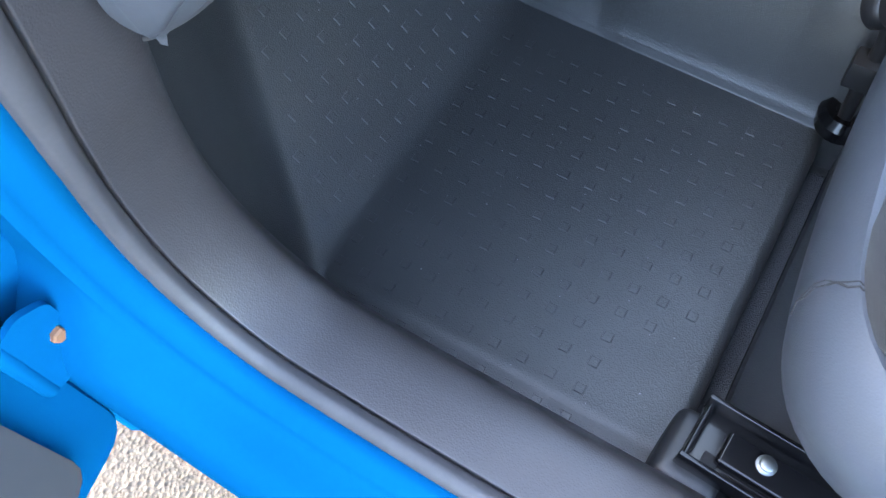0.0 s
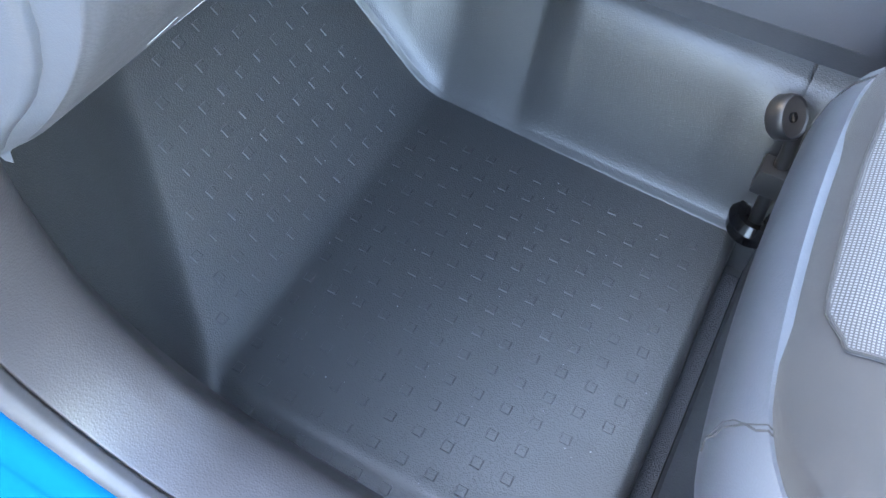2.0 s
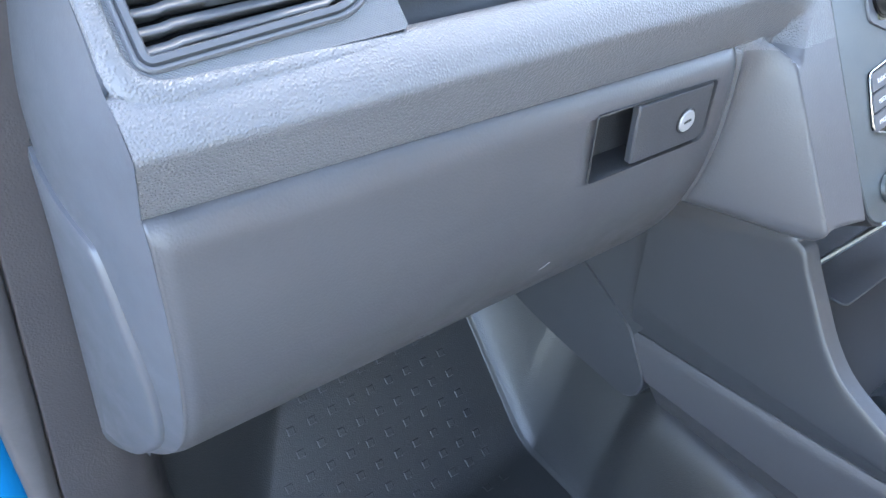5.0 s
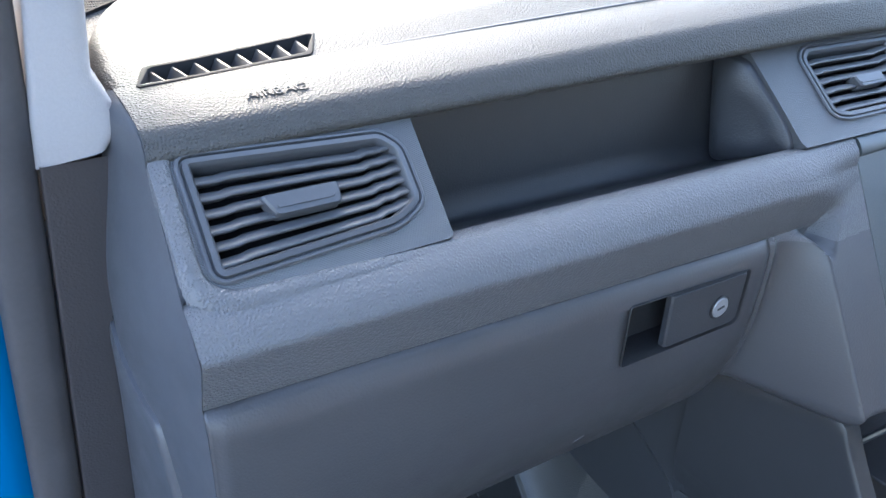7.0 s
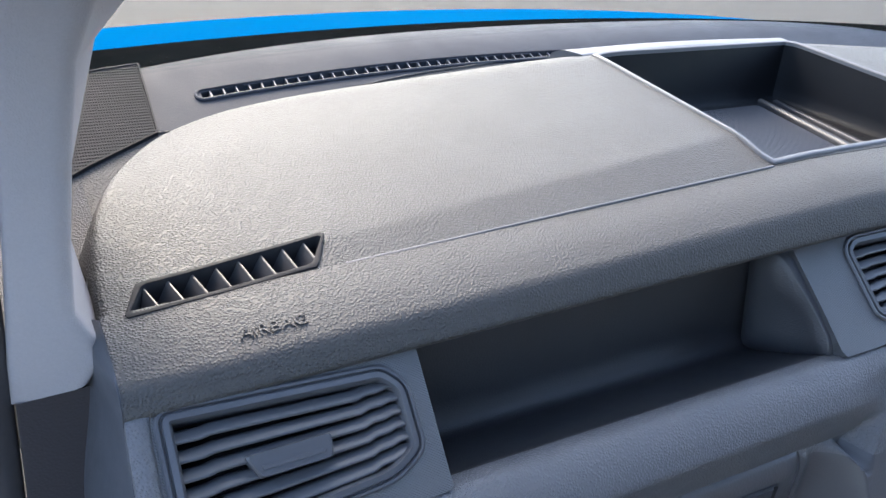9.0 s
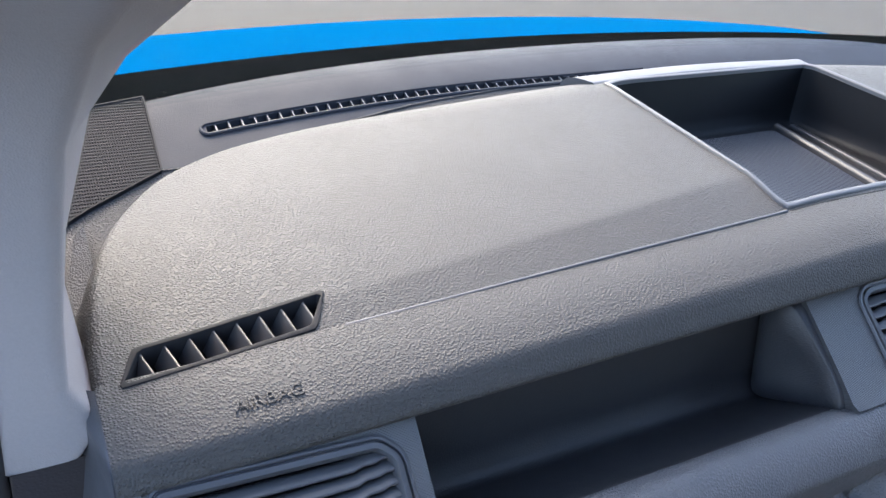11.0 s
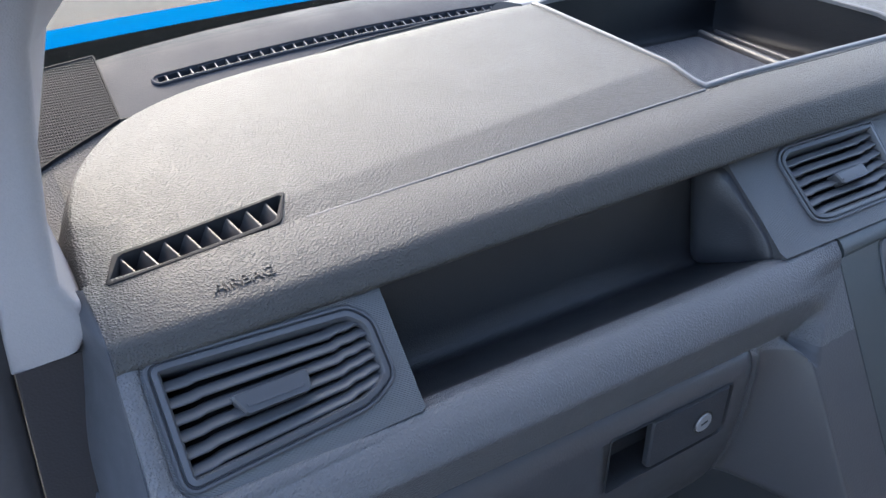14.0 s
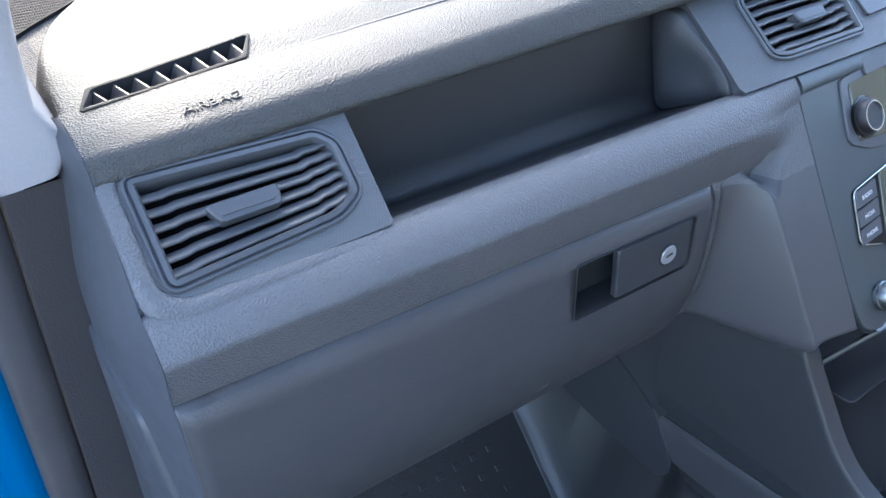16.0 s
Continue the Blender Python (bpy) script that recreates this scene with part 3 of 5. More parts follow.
rail = thing("seat_rail", "black steel seat rail with bolted foot on the floor", "seat rail")
RAIL = pose(0.062, -0.545, 0.0, 0, 0, -4)
part("channel", block((-0.034, -0.16, 0.03), (0.034, 0.065, 0.042), 0.002, 2, RAIL), GLOSS, rail)
for s in (-1, 1):
    part("flange", block((s * 0.033 - 0.0025, -0.16, 0.036), (s * 0.033 + 0.0025, 0.067, 0.068), 0.0018, 3, RAIL), GLOSS, rail)
part("end_plate", block((-0.034, 0.058, 0.034), (0.034, 0.064, 0.060), 0.002, 3, RAIL), GLOSS, rail)
part("slider", block((-0.018, -0.16, 0.042), (0.018, 0.035, 0.056), 0.004, 3, RAIL), GLOSS, rail)
part("slot", block((-0.024, 0.030, 0.0415), (-0.010, 0.046, 0.0440), 0.002, 2, RAIL), DARK, rail)
part("foot", block((-0.055, 0.015, -0.14), (0.03, 0.085, 0.030), 0.018, 4, RAIL), BLACK, rail, "rounded black foot cover")
part("bolt", lathe([(0.010, 0), (0.010, 0.002), (0.0070, 0.003), (0.0070, 0.006), (0.0055, 0.007)], RAIL @ pose(0.004, -0.006, 0.056), 24), STEEL, rail, "zinc plated bolt head")

knob = thing("seat_lever", "round black lever knob beside the tunnel", "lever")
KN = look((0, 0, 0), (0.22, 0.60, -0.48))
KN.translation = (0.568, -0.472, 0.168)
disc = part("disc", lathe([(0.010, -0.020), (0.0235, -0.0195), (0.0255, -0.017), (0.0262, -0.005), (0.0255, 0.001), (0.0240, 0.003), (0.0222, 0.001), (0.007, -0.001)], KN, 44), BLACK, knob, "round black knob with a raised rim")
part("centre_screw", lathe([(0.006, -0.002), (0.006, 0.002), (0.004, 0.003)], KN, 20), GLOSS, disc)
part("stem", tube([(0.572, -0.482, 0.15), (0.575, -0.487, 0.11), (0.576, -0.488, 0.05), (0.586, -0.495, -0.04)], 0.009, 10), BLACK, knob)
part("bracket", block((0.554, -0.502, 0.048), (0.588, -0.466, 0.088), 0.004), BLACK, knob)
part("collar", lathe([(0.02, -0.03), (0.034, -0.02), (0.036, 0.0), (0.028, 0.012), (0.016, 0.008), (0.012, -0.004)], pose(0.588, -0.495, -0.03), 28), GLOSS, knob, "glossy black floor socket")


# ---- dashboard ----
dash = thing("dashboard", "grey grained plastic dashboard with an open shelf", "dashboard")


def crease(x):
    """The line where the pad meets the front roll: y and z."""
    xx = min(max(x, 0.0), 1.6 - x)
    return -0.052 - 0.02 * xx, 0.945 + 0.05 * min(xx, 0.66)


def pad_z(x, y):
    """The raised airbag pad."""
    xx = min(max(x, 0.0), 1.6 - x)
    cy, cz = crease(x)
    yy = y - cy
    facet = 0.028 + 0.026 * min(max((xx - 0.14) / 0.45, 0), 1)
    rise = 0.0030 * min(max((xx - 0.06) / 0.10, 0), 1) + 0.0070 * min(max((xx - 0.14) / 0.40, 0), 1)
    w = min(xx / 0.6, 1)
    q = max(yy, 0)
    return cz + rise * blend_min(max(yy, 0.0) / facet, 1.0, 0.08) + q * (0.114 * (1 - q / 0.40) * (1 - w) + 0.060 * w) - 3.8 * max(y - 0.245 + 0.035 * w, 0) ** 2


PAD_EDGE = rounded([(-0.002, -0.30), (-0.001, -0.03), (0.012, 0.07), (0.040, 0.145), (0.085, 0.207), (0.13, 0.236), (0.23, 0.266), (0.40, 0.302), (0.60, 0.320), (0.95, 0.318), (1.60, 0.22)], 0.05, 3, closed=False)


def pad_edge(x, y):
    """Signed distance outside the pad's outline, whose corner by the door is cut off in a wide curve."""
    best, side = 9.0, 1.0
    for a, b in zip(PAD_EDGE, PAD_EDGE[1:]):
        dx, dy = b.x - a.x, b.y - a.y
        f = min(max(((x - a.x) * dx + (y - a.y) * dy) / (dx * dx + dy * dy), 0.0), 1.0)
        d = math.hypot(x - a.x - f * dx, y - a.y - f * dy)
        if d < best:
            best, side = d, 1.0 if dx * (y - a.y) - dy * (x - a.x) > 0 else -1.0
    return best * side


def low_z(x, y):
    """The lower shelf at the windscreen that carries loudspeaker and demister."""
    return 0.945 + 0.355 * (y - 0.25) - 2.2 * max(y - 0.345, 0) ** 2


def top_z(x, y):
    d = pad_edge(x, y)
    a = pad_z(x, y) - 0.055 * ease(-0.005, 0.026, d) - 0.4 * max(d - 0.02, 0)
    b = low_z(x, y) if y > 0.12 else low_z(x, 0.12) - 0.1
    return blend_max(a, b, 0.006)


TRAY = [(0.604, -0.057), (0.618, 0.236), (0.985, 0.236), (0.997, -0.057)]
SLOT_L, SLOT_R = 0.150, 0.778


def slot_y(x):
    return 0.335 - 0.175 * max(0.58 - x, 0.0) ** 2


VENT = [(0.0135, -0.0585), (0.027, -0.026), (0.161, -0.018), (0.143, -0.051)]


def inside(x, y, poly):
    hit = False
    for i in range(len(poly)):
        (x1, y1), (x2, y2) = poly[i - 1][:2], poly[i][:2]
        if (y1 > y) != (y2 > y) and x < (x2 - x1) * (y - y1) / (y2 - y1) + x1:
            hit = not hit
    return hit


def grow(poly, d):
    cx, cy = sum(p[0] for p in poly) / len(poly), sum(p[1] for p in poly) / len(poly)
    return [(p[0] + d * (1 if p[0] > cx else -1), p[1] + d * (1 if p[1] > cy else -1)) for p in poly]


xs = steps(-0.036, 0.70, 290) + steps(0.704, 1.56, 120)
NV = 200
rows = []
for i in range(NV + 1):
    f = i / NV
    r = []
    for x in xs:
        y0 = crease(x)[0]
        y = y0 + f * (screen_y(x) - 0.005 - y0)
        r.append((x, y, top_z(x, y)))
    rows.append(r)
k = len(xs)
polys = []
tray_in, vent_in = grow(TRAY, -0.002), grow(VENT, -0.0016)
for i in range(NV):
    for j in range(k - 1):
        cx, cy = (rows[i][j][0] + rows[i][j + 1][0]) / 2, (rows[i][j][1] + rows[i + 1][j][1]) / 2
        if inside(cx, cy, tray_in) or inside(cx, cy, vent_in):
            continue
        if SLOT_L + 0.004 < cx < SLOT_R and abs(cy - slot_y(cx)) < 0.0055:
            continue
        polys.append((i * k + j, i * k + j + 1, (i + 1) * k + j + 1, (i + 1) * k + j))
me = bpy.data.meshes.new("top_pad")
me.from_pydata([p for r in rows for p in r], [], polys)
me.materials.append(PAD)
me.materials.append(SCUTTLE)
for p in me.polygons:
    p.use_smooth = True
    if p.center.y > max(0.10, 0.197 + 0.56 * min(p.center.x, 0.1)) and pad_edge(p.center.x, p.center.y) > 0.012:
        p.material_index = 1
top = new("top_pad", me)
top.parent = dash
top["label"] = "raised airbag pad with leather grain"
part("pad_side", sheet([[(x, y, z + 0.12 * y) for x, z in ((0.02, 0.910), (0.002, 0.892), (-0.03, 0.876), (-0.08, 0.865))] for y in steps(-0.055, 0.19, 14)]), PAD, dash, "grained side of the pad by the pillar")
seam = [(x, 0.2535, top_z(x, 0.2535) + 0.0002) for x in (0.0985, 0.115, 0.13)]
for a, b in zip(PAD_EDGE, PAD_EDGE[1:]):
    d = (b - a).normalized()
    p = (a + b) / 2 + Vector((-d.y, d.x)) * 0.012
    if p.y > 0.255 and 0.14 < p.x < 1.2:
        seam.append((p.x, p.y, top_z(p.x, p.y) + 0.0002))
part("pad_seam", tube(seam, 0.0016, 8), PAD, dash, "seam behind the pad")
ROLL = rounded([(-0.0505, 0.9464), (-0.085, 0.9435), (-0.1155, 0.9368), (-0.1245, 0.9215), (-0.120, 0.9150), (-0.102, 0.913), (-0.065, 0.912), (-0.049, 0.93)], [0.0020, 0.02, 0.006, 0.005, 0.004, 0.01, 0.0, 0.0], 5)
rows = []
for x in steps(0.0, 1.56, 48):
    xx = min(x, 1.6 - x)
    rows.append([(x, p[0] - (0.02 + 0.012 * ease(0.944, 0.92, p[1])) * xx, p[1] + (0.03 + 0.02 * ease(0.92, 0.944, p[1])) * min(xx, 0.66)) for p in ROLL])
part("front_roll", sheet(rows, closed_u=True, caps=True), PAD, dash, "rounded front edge with a word moulded in")
# added bead, paler than the pad, paints the crease's bright highlight line
part("crease_highlight", tube([(x, crease(x)[0] + 0.0004, crease(x)[1] + 0.0002 + 0.0012 * ease(0.16, 0.42, x)) for x in steps(0.163, 0.60, 40)], 0.0015, 10), RIM, dash, "raised bead along the pad, paler to show a highlight")
part("tray_gap", tube([(x, crease(x)[0] + 0.0003, crease(x)[1] + 0.0006) for x in steps(0.606, 1.0, 20)], 0.0012, 8), DARK, dash, "dark gap below the tray")
AIR = plane_frame((0.095, -0.0995, 0.9446), (1, -0.02, 0.045), (0, -1.0, -0.17))
letters("AIRBAG", 0.0128, AIR @ Matrix.Translation((0, 0, 0.0007)), PAD, dash, "lettering", 0.0011)

# face with the outer vent, beside the open shelf
V_DOWN = Vector((0, -0.067, -0.064))
VF = plane_frame((0, -0.120, 0.921), (1, SWEEP, 0), V_DOWN)
VENT_OUT = [(0.0135, -0.001), (0.157, 0.0035), (0.1725, 0.018), (0.1735, 0.064), (0.150, 0.079), (0.022, 0.089), (0.0150, 0.082)]
VENT_C = [(0.625, 0.0), (0.6400, -0.0118), (0.79, -0.0118), (0.79, 0.076), (0.6555, 0.0765), (0.633, 0.069)]


def framed_face(outer, hole, m, n=96):
    """A flat face with an opening, returning bevelled into the depth."""
    h = resample([Vector(p) for p in hole], n)
    o = resample([Vector(p) for p in outer], n)
    c = sum(h, Vector((0, 0))) / n
    # match the start of both loops by their angle
    best = min(range(n), key=lambda q: (o[q] - h[0]).length)
    o = o[best:] + o[:best]
    return sheet([[m @ Vector((p.x, p.y, -0.03)) for p in o], [m @ Vector((p.x, p.y, 0)) for p in o], [m @ Vector((p.x, p.y, 0)) for p in h], [m @ Vector((p.x, p.y, -0.004)) for p in h], [m @ Vector((p.x, p.y, -0.03)) for p in h]], closed_u=True)


def air_vent(name, outline, radii, m, slat_n, tab, label):
    """Bezel of stepped rims, louvres with cranked ends, and a thumb tab."""
    v = thing(name, label, "air vent", "dashboard air vents")
    loop = resample(rounded(outline, radii, 6), 120)
    c = sum(loop, Vector((0, 0))) / len(loop)

    def inset(d):
        out = []
        for i, p in enumerate(loop):
            t = (loop[(i + 1) % 120] - loop[i - 1]).normalized()
            q = Vector((-t.y, t.x))
            if q.dot(c - p) < 0:
                q = -q
            out.append(p + q * d)
        return out

    rim = [(0.0, -0.004), (0.0, 0.0012), (0.0012, 0.0024), (0.0028, 0.0024), (0.0036, 0.0), (0.0044, 0.0), (0.0050, 0.0030), (0.0085, 0.0034), (0.0100, 0.0015), (0.0108, -0.003), (0.0112, -0.032)]
    part("bezel", sheet([[m @ Vector((p.x, p.y, h)) for p in inset(d)] for d, h in rim], closed_u=True), BEZEL, v, "stepped dark plastic rim")
    part("duct", sheet([[m @ Vector((p.x, p.y, h)) for p in inset(d)] for d, h in ((0.0112, -0.032), (0.02, -0.034), (0.03, -0.034))], closed_u=True, caps=True), DARK, v)
    inner = inset(0.0112)
    u_lo, u_hi = min(p.x for p in inner), max(p.x for p in inner)

    def edges(u):
        """The opening's upper and lower edge at u."""
        near = sorted(inner, key=lambda p: abs(p.x - u))[:14]
        mid = sum(p.y for p in inner) / len(inner)
        tops = [p for p in near if p.y < mid] or [min(inner, key=lambda p: p.y)]
        lows = [p for p in near if p.y >= mid] or [max(inner, key=lambda p: p.y)]
        return sum(p.y for p in tops) / len(tops), sum(p.y for p in lows) / len(lows)

    ua, ub = u_lo + 0.3 * (u_hi - u_lo), u_lo + 0.7 * (u_hi - u_lo)
    (ta, la), (tb, lb) = edges(ua), edges(ub)
    for i in range(slat_n):
        f = (i + 0.55) / slat_n
        va, vb = ta + (la - ta) * f, tb + (lb - tb) * f
        tilt = (vb - va) / (ub - ua)
        us = [p.x for p in inner if abs(p.y - (va + tilt * (p.x - ua))) < 0.005]
        u0, u1 = min(us) - 0.001, max(us) + 0.001
        # cranked louvre: its ends step, as seen from the front
        spans = [(u0, 0.0012), (u0 + 0.014, 0.0012), (u0 + 0.020, 0.0), (u1 - 0.026, 0.0), (u1 - 0.020, -0.0020), (u1 - 0.012, -0.0020), (u1 - 0.006, -0.0034), (u1, -0.0034)]
        sec = [(-0.0042, -0.0075), (-0.0030, -0.0040), (0.0026, 0.0008), (0.0042, 0.0002), (0.0042, -0.0022), (-0.0005, -0.018), (-0.0046, -0.022)]
        part("slat", sheet([[m @ Vector((u, va + tilt * (u - ua) + dv + a, h)) for a, h in rounded(sec, 0.0008, 2)] for u, dv in spans], closed_u=True, caps=True), SLAT, v, "", 30)
    if tab:
        t = part("thumb_tab", slab(rounded(tab, 0.003, 4), m @ Matrix.Translation((0, 0, 0.006)), 0.012, 0.0016), BEZEL, v, "sliding thumb tab")
        cx, cy = sum(p[0] for p in tab) / len(tab), sum(p[1] for p in tab) / len(tab)
        part("grip", slab(rounded([(cx - 0.02, cy + 0.001), (cx + 0.02, cy + 0.0005), (cx + 0.0195, cy + 0.003), (cx - 0.0195, cy + 0.0034)], 0.001, 3), m @ Matrix.Translation((0, 0, 0.0068)), 0.002, 0.0005), SLAT, t)
    return v


FACE_L = [(0.002, -0.008), (0.1845, -0.005), (0.1845, 0.0935), (0.002, 0.0975)]
hole = rounded(VENT_OUT, [0.012, 0.007, 0.009, 0.009, 0.012, 0.010, 0.010], 6)
face = part("vent_face", framed_face(FACE_L, hole, VF), FASCIA, dash, "fine ribbed face round the outer vent")
air_vent("air_vent", VENT_OUT, [0.012, 0.007, 0.009, 0.009, 0.012, 0.010, 0.010], VF, 6, [(0.059, 0.0385), (0.113, 0.0375), (0.1115, 0.0525), (0.066, 0.0535)], "dark louvred air vent at the outer end of the dashboard")
FACE_C = [(0.5630, -0.018), (0.96, -0.018), (0.96, 0.0925), (0.5750, 0.0925), (0.5715, 0.05)]
holec = rounded(VENT_C, [0.014, 0.014, 0.004, 0.012, 0.016, 0.012], 6)
part("centre_face", framed_face(FACE_C, holec, VF), FASCIA, dash, "fine ribbed centre face")
air_vent("air_vent", VENT_C, [0.014, 0.014, 0.004, 0.012, 0.016, 0.012], VF, 6, [(0.69, 0.032), (0.738, 0.031), (0.739, 0.044), (0.696, 0.045)], "dark louvred centre air vent beside the hazard switch")
part("hazard_switch", slab(rounded([(0.797, 0.022), (0.85, 0.02), (0.85, 0.056), (0.803, 0.058)], 0.003, 3), VF @ Matrix.Translation((0, 0, 0.003)), 0.008, 0.0012), BEZEL, dash, "hazard light switch")
part("hazard_triangle", slab([(0.8215, 0.044), (0.8265, 0.034), (0.8315, 0.0435)], VF @ Matrix.Translation((0, 0, 0.0036)), 0.001, 0.0002), RED, dash, "red triangle")

# open shelf
SHELF_PROFILE = rounded([(-0.171, 0.8505), (-0.150, 0.838), (-0.103, 0.815), (-0.088, 0.830), (-0.080, 0.918), (0.0, 0.918), (0.0, 0.78), (-0.171, 0.80)], [0.002, 0.02, 0.018, 0.01, 0.004, 0, 0, 0], 5)
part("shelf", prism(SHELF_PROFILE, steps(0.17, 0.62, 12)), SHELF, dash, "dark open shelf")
cheek = rounded([(-0.100, 0.814), (-0.178, 0.850), (-0.172, 0.866), (-0.112, 0.924), (-0.078, 0.924)], [0.016, 0.004, 0.02, 0.01, 0.014], 5)
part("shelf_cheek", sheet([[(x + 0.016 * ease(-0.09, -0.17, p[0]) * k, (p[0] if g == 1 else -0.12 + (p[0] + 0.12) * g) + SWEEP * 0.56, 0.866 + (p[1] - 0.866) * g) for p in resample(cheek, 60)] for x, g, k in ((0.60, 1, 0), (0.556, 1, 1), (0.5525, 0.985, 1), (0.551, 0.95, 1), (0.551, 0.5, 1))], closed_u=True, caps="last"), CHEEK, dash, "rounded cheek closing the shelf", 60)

# lower panel: rolled lip and the band below it
LIP = rounded([(-0.168, 0.846), (-0.171, 0.8515), (-0.187, 0.8555), (-0.2035, 0.845), (-0.2155, 0.829), (-0.2045, 0.788), (-0.190, 0.775), (-0.15, 0.80)], [0.002, 0.006, 0.014, 0.012, 0.0035, 0.003, 0, 0], 5)


def wing_y(z):
    """The plane of the centre stack's face, rounded over at its top."""
    return -0.2095 - (0.85 - z) * 0.54 if z < 0.83 else -0.2203 + 0.0105 * ease(0.825, 0.8565, z) ** 3.2


def wing_edge(z):
    """Where the panel beside the stack ends, along the seam."""
    v = (0.85 - z) / 0.88
    return 0.6515 + 0.003 + 0.03 * min(max(v, 0), 0.1) + 0.045 * max(min(v, 0.245) - 0.1, 0)


def lip_rows():
    skin = resample([Vector(p) for p in LIP], 110)
    out = []
    for x in steps(-0.0065, 0.5335, 26):
        row = []
        for p in skin:
            y, z = p.x + SWEEP * x, p.y - 0.014 * x * ease(0.85, 0.80, p.y)
            row.append((x, y, z))
        out.append(row)
    return out


part("lower_panel", sheet(lip_rows(), closed_u=True, caps=True), DASH, dash, "rolled lip below the shelf")
# the skin turns round the vent at the outer end: a pocket with a soft edge
inner = rounded([(0.186, -0.0075), (0.0125, -0.0075), (0.0125, 0.0925), (0.186, 0.0925)], [0, 0.020, 0.022, 0], 8, closed=False)
rows = []
for i, p in enumerate(inner):
    t = (inner[min(i + 1, len(inner) - 1)] - inner[max(i - 1, 0)]).normalized()
    n = Vector((t.y, -t.x)) if Vector((t.y, -t.x)).dot(p - Vector((0.09, 0.042))) > 0 else Vector((-t.y, t.x))
    r = []
    low = ease(0.066, 0.0925, p.y)
    side_run = ((0.0, -0.008), (0.0002, 0.0), (0.0016, 0.0030), (0.004, 0.0054), (0.008, 0.0064), (0.0135, 0.0050), (0.017, -0.02))
    low_run = ((0.0, -0.008), (0.0, -0.001), (0.0012, 0.0016), (0.004, 0.0034), (0.009, 0.0034), (0.017, 0.0), (0.030, -0.012))
    for (d0, h0), (d1, h1) in zip(side_run, low_run):
        d, h = d0 + (d1 - d0) * low, h0 + (h1 - h0) * low
        q = p + n * d
        f = min(max((q.y + 0.016) / 0.112, 0), 1)
        h *= 0.3 + 0.7 * ease(-0.005, 0.03, q.y)
        if q.y > 0.08:
            h -= 0.0040 * ease(0.03, 0.15, q.x)
        r.append(VF @ Vector((max(q.x, -0.001 - 0.006 * f), q.y, h)))
    rows.append(r)
part("vent_pocket", sheet(rows), DASH, dash, "soft edged pocket round the outer vent", 60)

# glovebox lid
glove = thing("glovebox", "closed grey plastic glovebox lid with a lock", "glovebox")
LIDP = [(-0.2035, 0.789), (-0.2135, 0.772), (-0.2145, 0.70), (-0.205, 0.635), (-0.186, 0.585), (-0.155, 0.54), (-0.115, 0.495), (-0.07, 0.452), (-0.02, 0.413), (0.05, 0.39)]
lid_curve = rounded(LIDP, [0, 0.01, 0.03, 0.03, 0.03, 0.025, 0.025, 0.025, 0.025, 0], 5, closed=False)


def lid_y(z):
    for a, b in zip(lid_curve, lid_curve[1:]):
        if b[1] <= z <= a[1]:
            return a[0] + (b[0] - a[0]) * (a[1] - z) / max(a[1] - b[1], 1e-6)
    return -0.2


HX0, HX1, HZ0, HZ1 = 0.347, 0.500, 0.6985, 0.762
lid_sweep = -0.03
xs = sorted(set(steps(-0.0068, 0.01, 8) + steps(0.01, HX0, 24) + steps(HX0, HX1, 8) + steps(HX1, 0.531, 4)))
prof = [Vector(p) for p in lid_curve]
cut = [p for p in prof if p[1] > HZ1] + [Vector((lid_y(HZ1), HZ1)), Vector((lid_y(0.73), 0.73)), Vector((lid_y(HZ0), HZ0))] + [p for p in prof if p[1] < HZ0]
bm = bmesh.new()
grid = []
for x in xs:
    col = []
    back = 0.003 * (1 - ease(0.0, 0.005, 0.531 - x))
    for p in cut:
        col.append(bm.verts.new((x, p[0] + lid_sweep * x + back + 0.0034 * (1 - ease(-0.0068, 0.006, x)) ** 1.5 * ease(0.789, 0.76, p[1]), p[1] - 0.012 * x * ease(0.70, 0.79, p[1]))))
    grid.append(col)
for i in range(len(xs) - 1):
    for j in range(len(cut) - 1):
        mx, mz = (xs[i] + xs[i + 1]) / 2, (cut[j][1] + cut[j + 1][1]) / 2
        if HX0 < mx < HX1 and HZ0 < mz < HZ1:
            continue
        bm.faces.new((grid[i][j], grid[i + 1][j], grid[i + 1][j + 1], grid[i][j + 1]))
lid = part("lid", bm, DASH_LOW, glove)
lid.modifiers.new("thickness", "SOLIDIFY").thickness = 0.006
GF = plane_frame((0, -0.2145, 0.73), (1, lid_sweep, 0), (0, 0, -1))
# recessed grip and latch
cup = [Vector(p) for p in rounded([(HX0, 0.73 - HZ1), (HX1, 0.73 - HZ1 + 0.004), (HX1 + 0.0, 0.73 - HZ0 - 0.006), (HX1 - 0.006, 0.73 - HZ0), (HX0, 0.73 - HZ0)], 0.004, 3)]
# darker plastic than the lid paints the shade inside the grip
part("grip_recess", sheet([[GF @ Vector((p.x + (p.x - 0.42) * g, p.y * (1 + g * 1.2), h)) for p in cup] for g, h in ((0.012, 0.0), (0.008, 0.0014), (0.0, 0.0014), (-0.01, -0.002), (-0.03, -0.03), (-0.5, -0.031))], closed_u=True, caps="last"), SHELF, glove, "recessed grip")
latch = part("latch", slab(rounded([(0.3965, -0.0275), (0.4965, -0.0265), (0.4965, 0.0235), (0.4905, 0.0285), (0.3985, 0.0285)], 0.003, 3), GF @ Matrix.Translation((0, 0, 0.0012)), 0.007, 0.0016), CHEEK, glove, "pull latch")
LK = GF @ Matrix.Translation((0.4655, 0.0035, 0.0012))
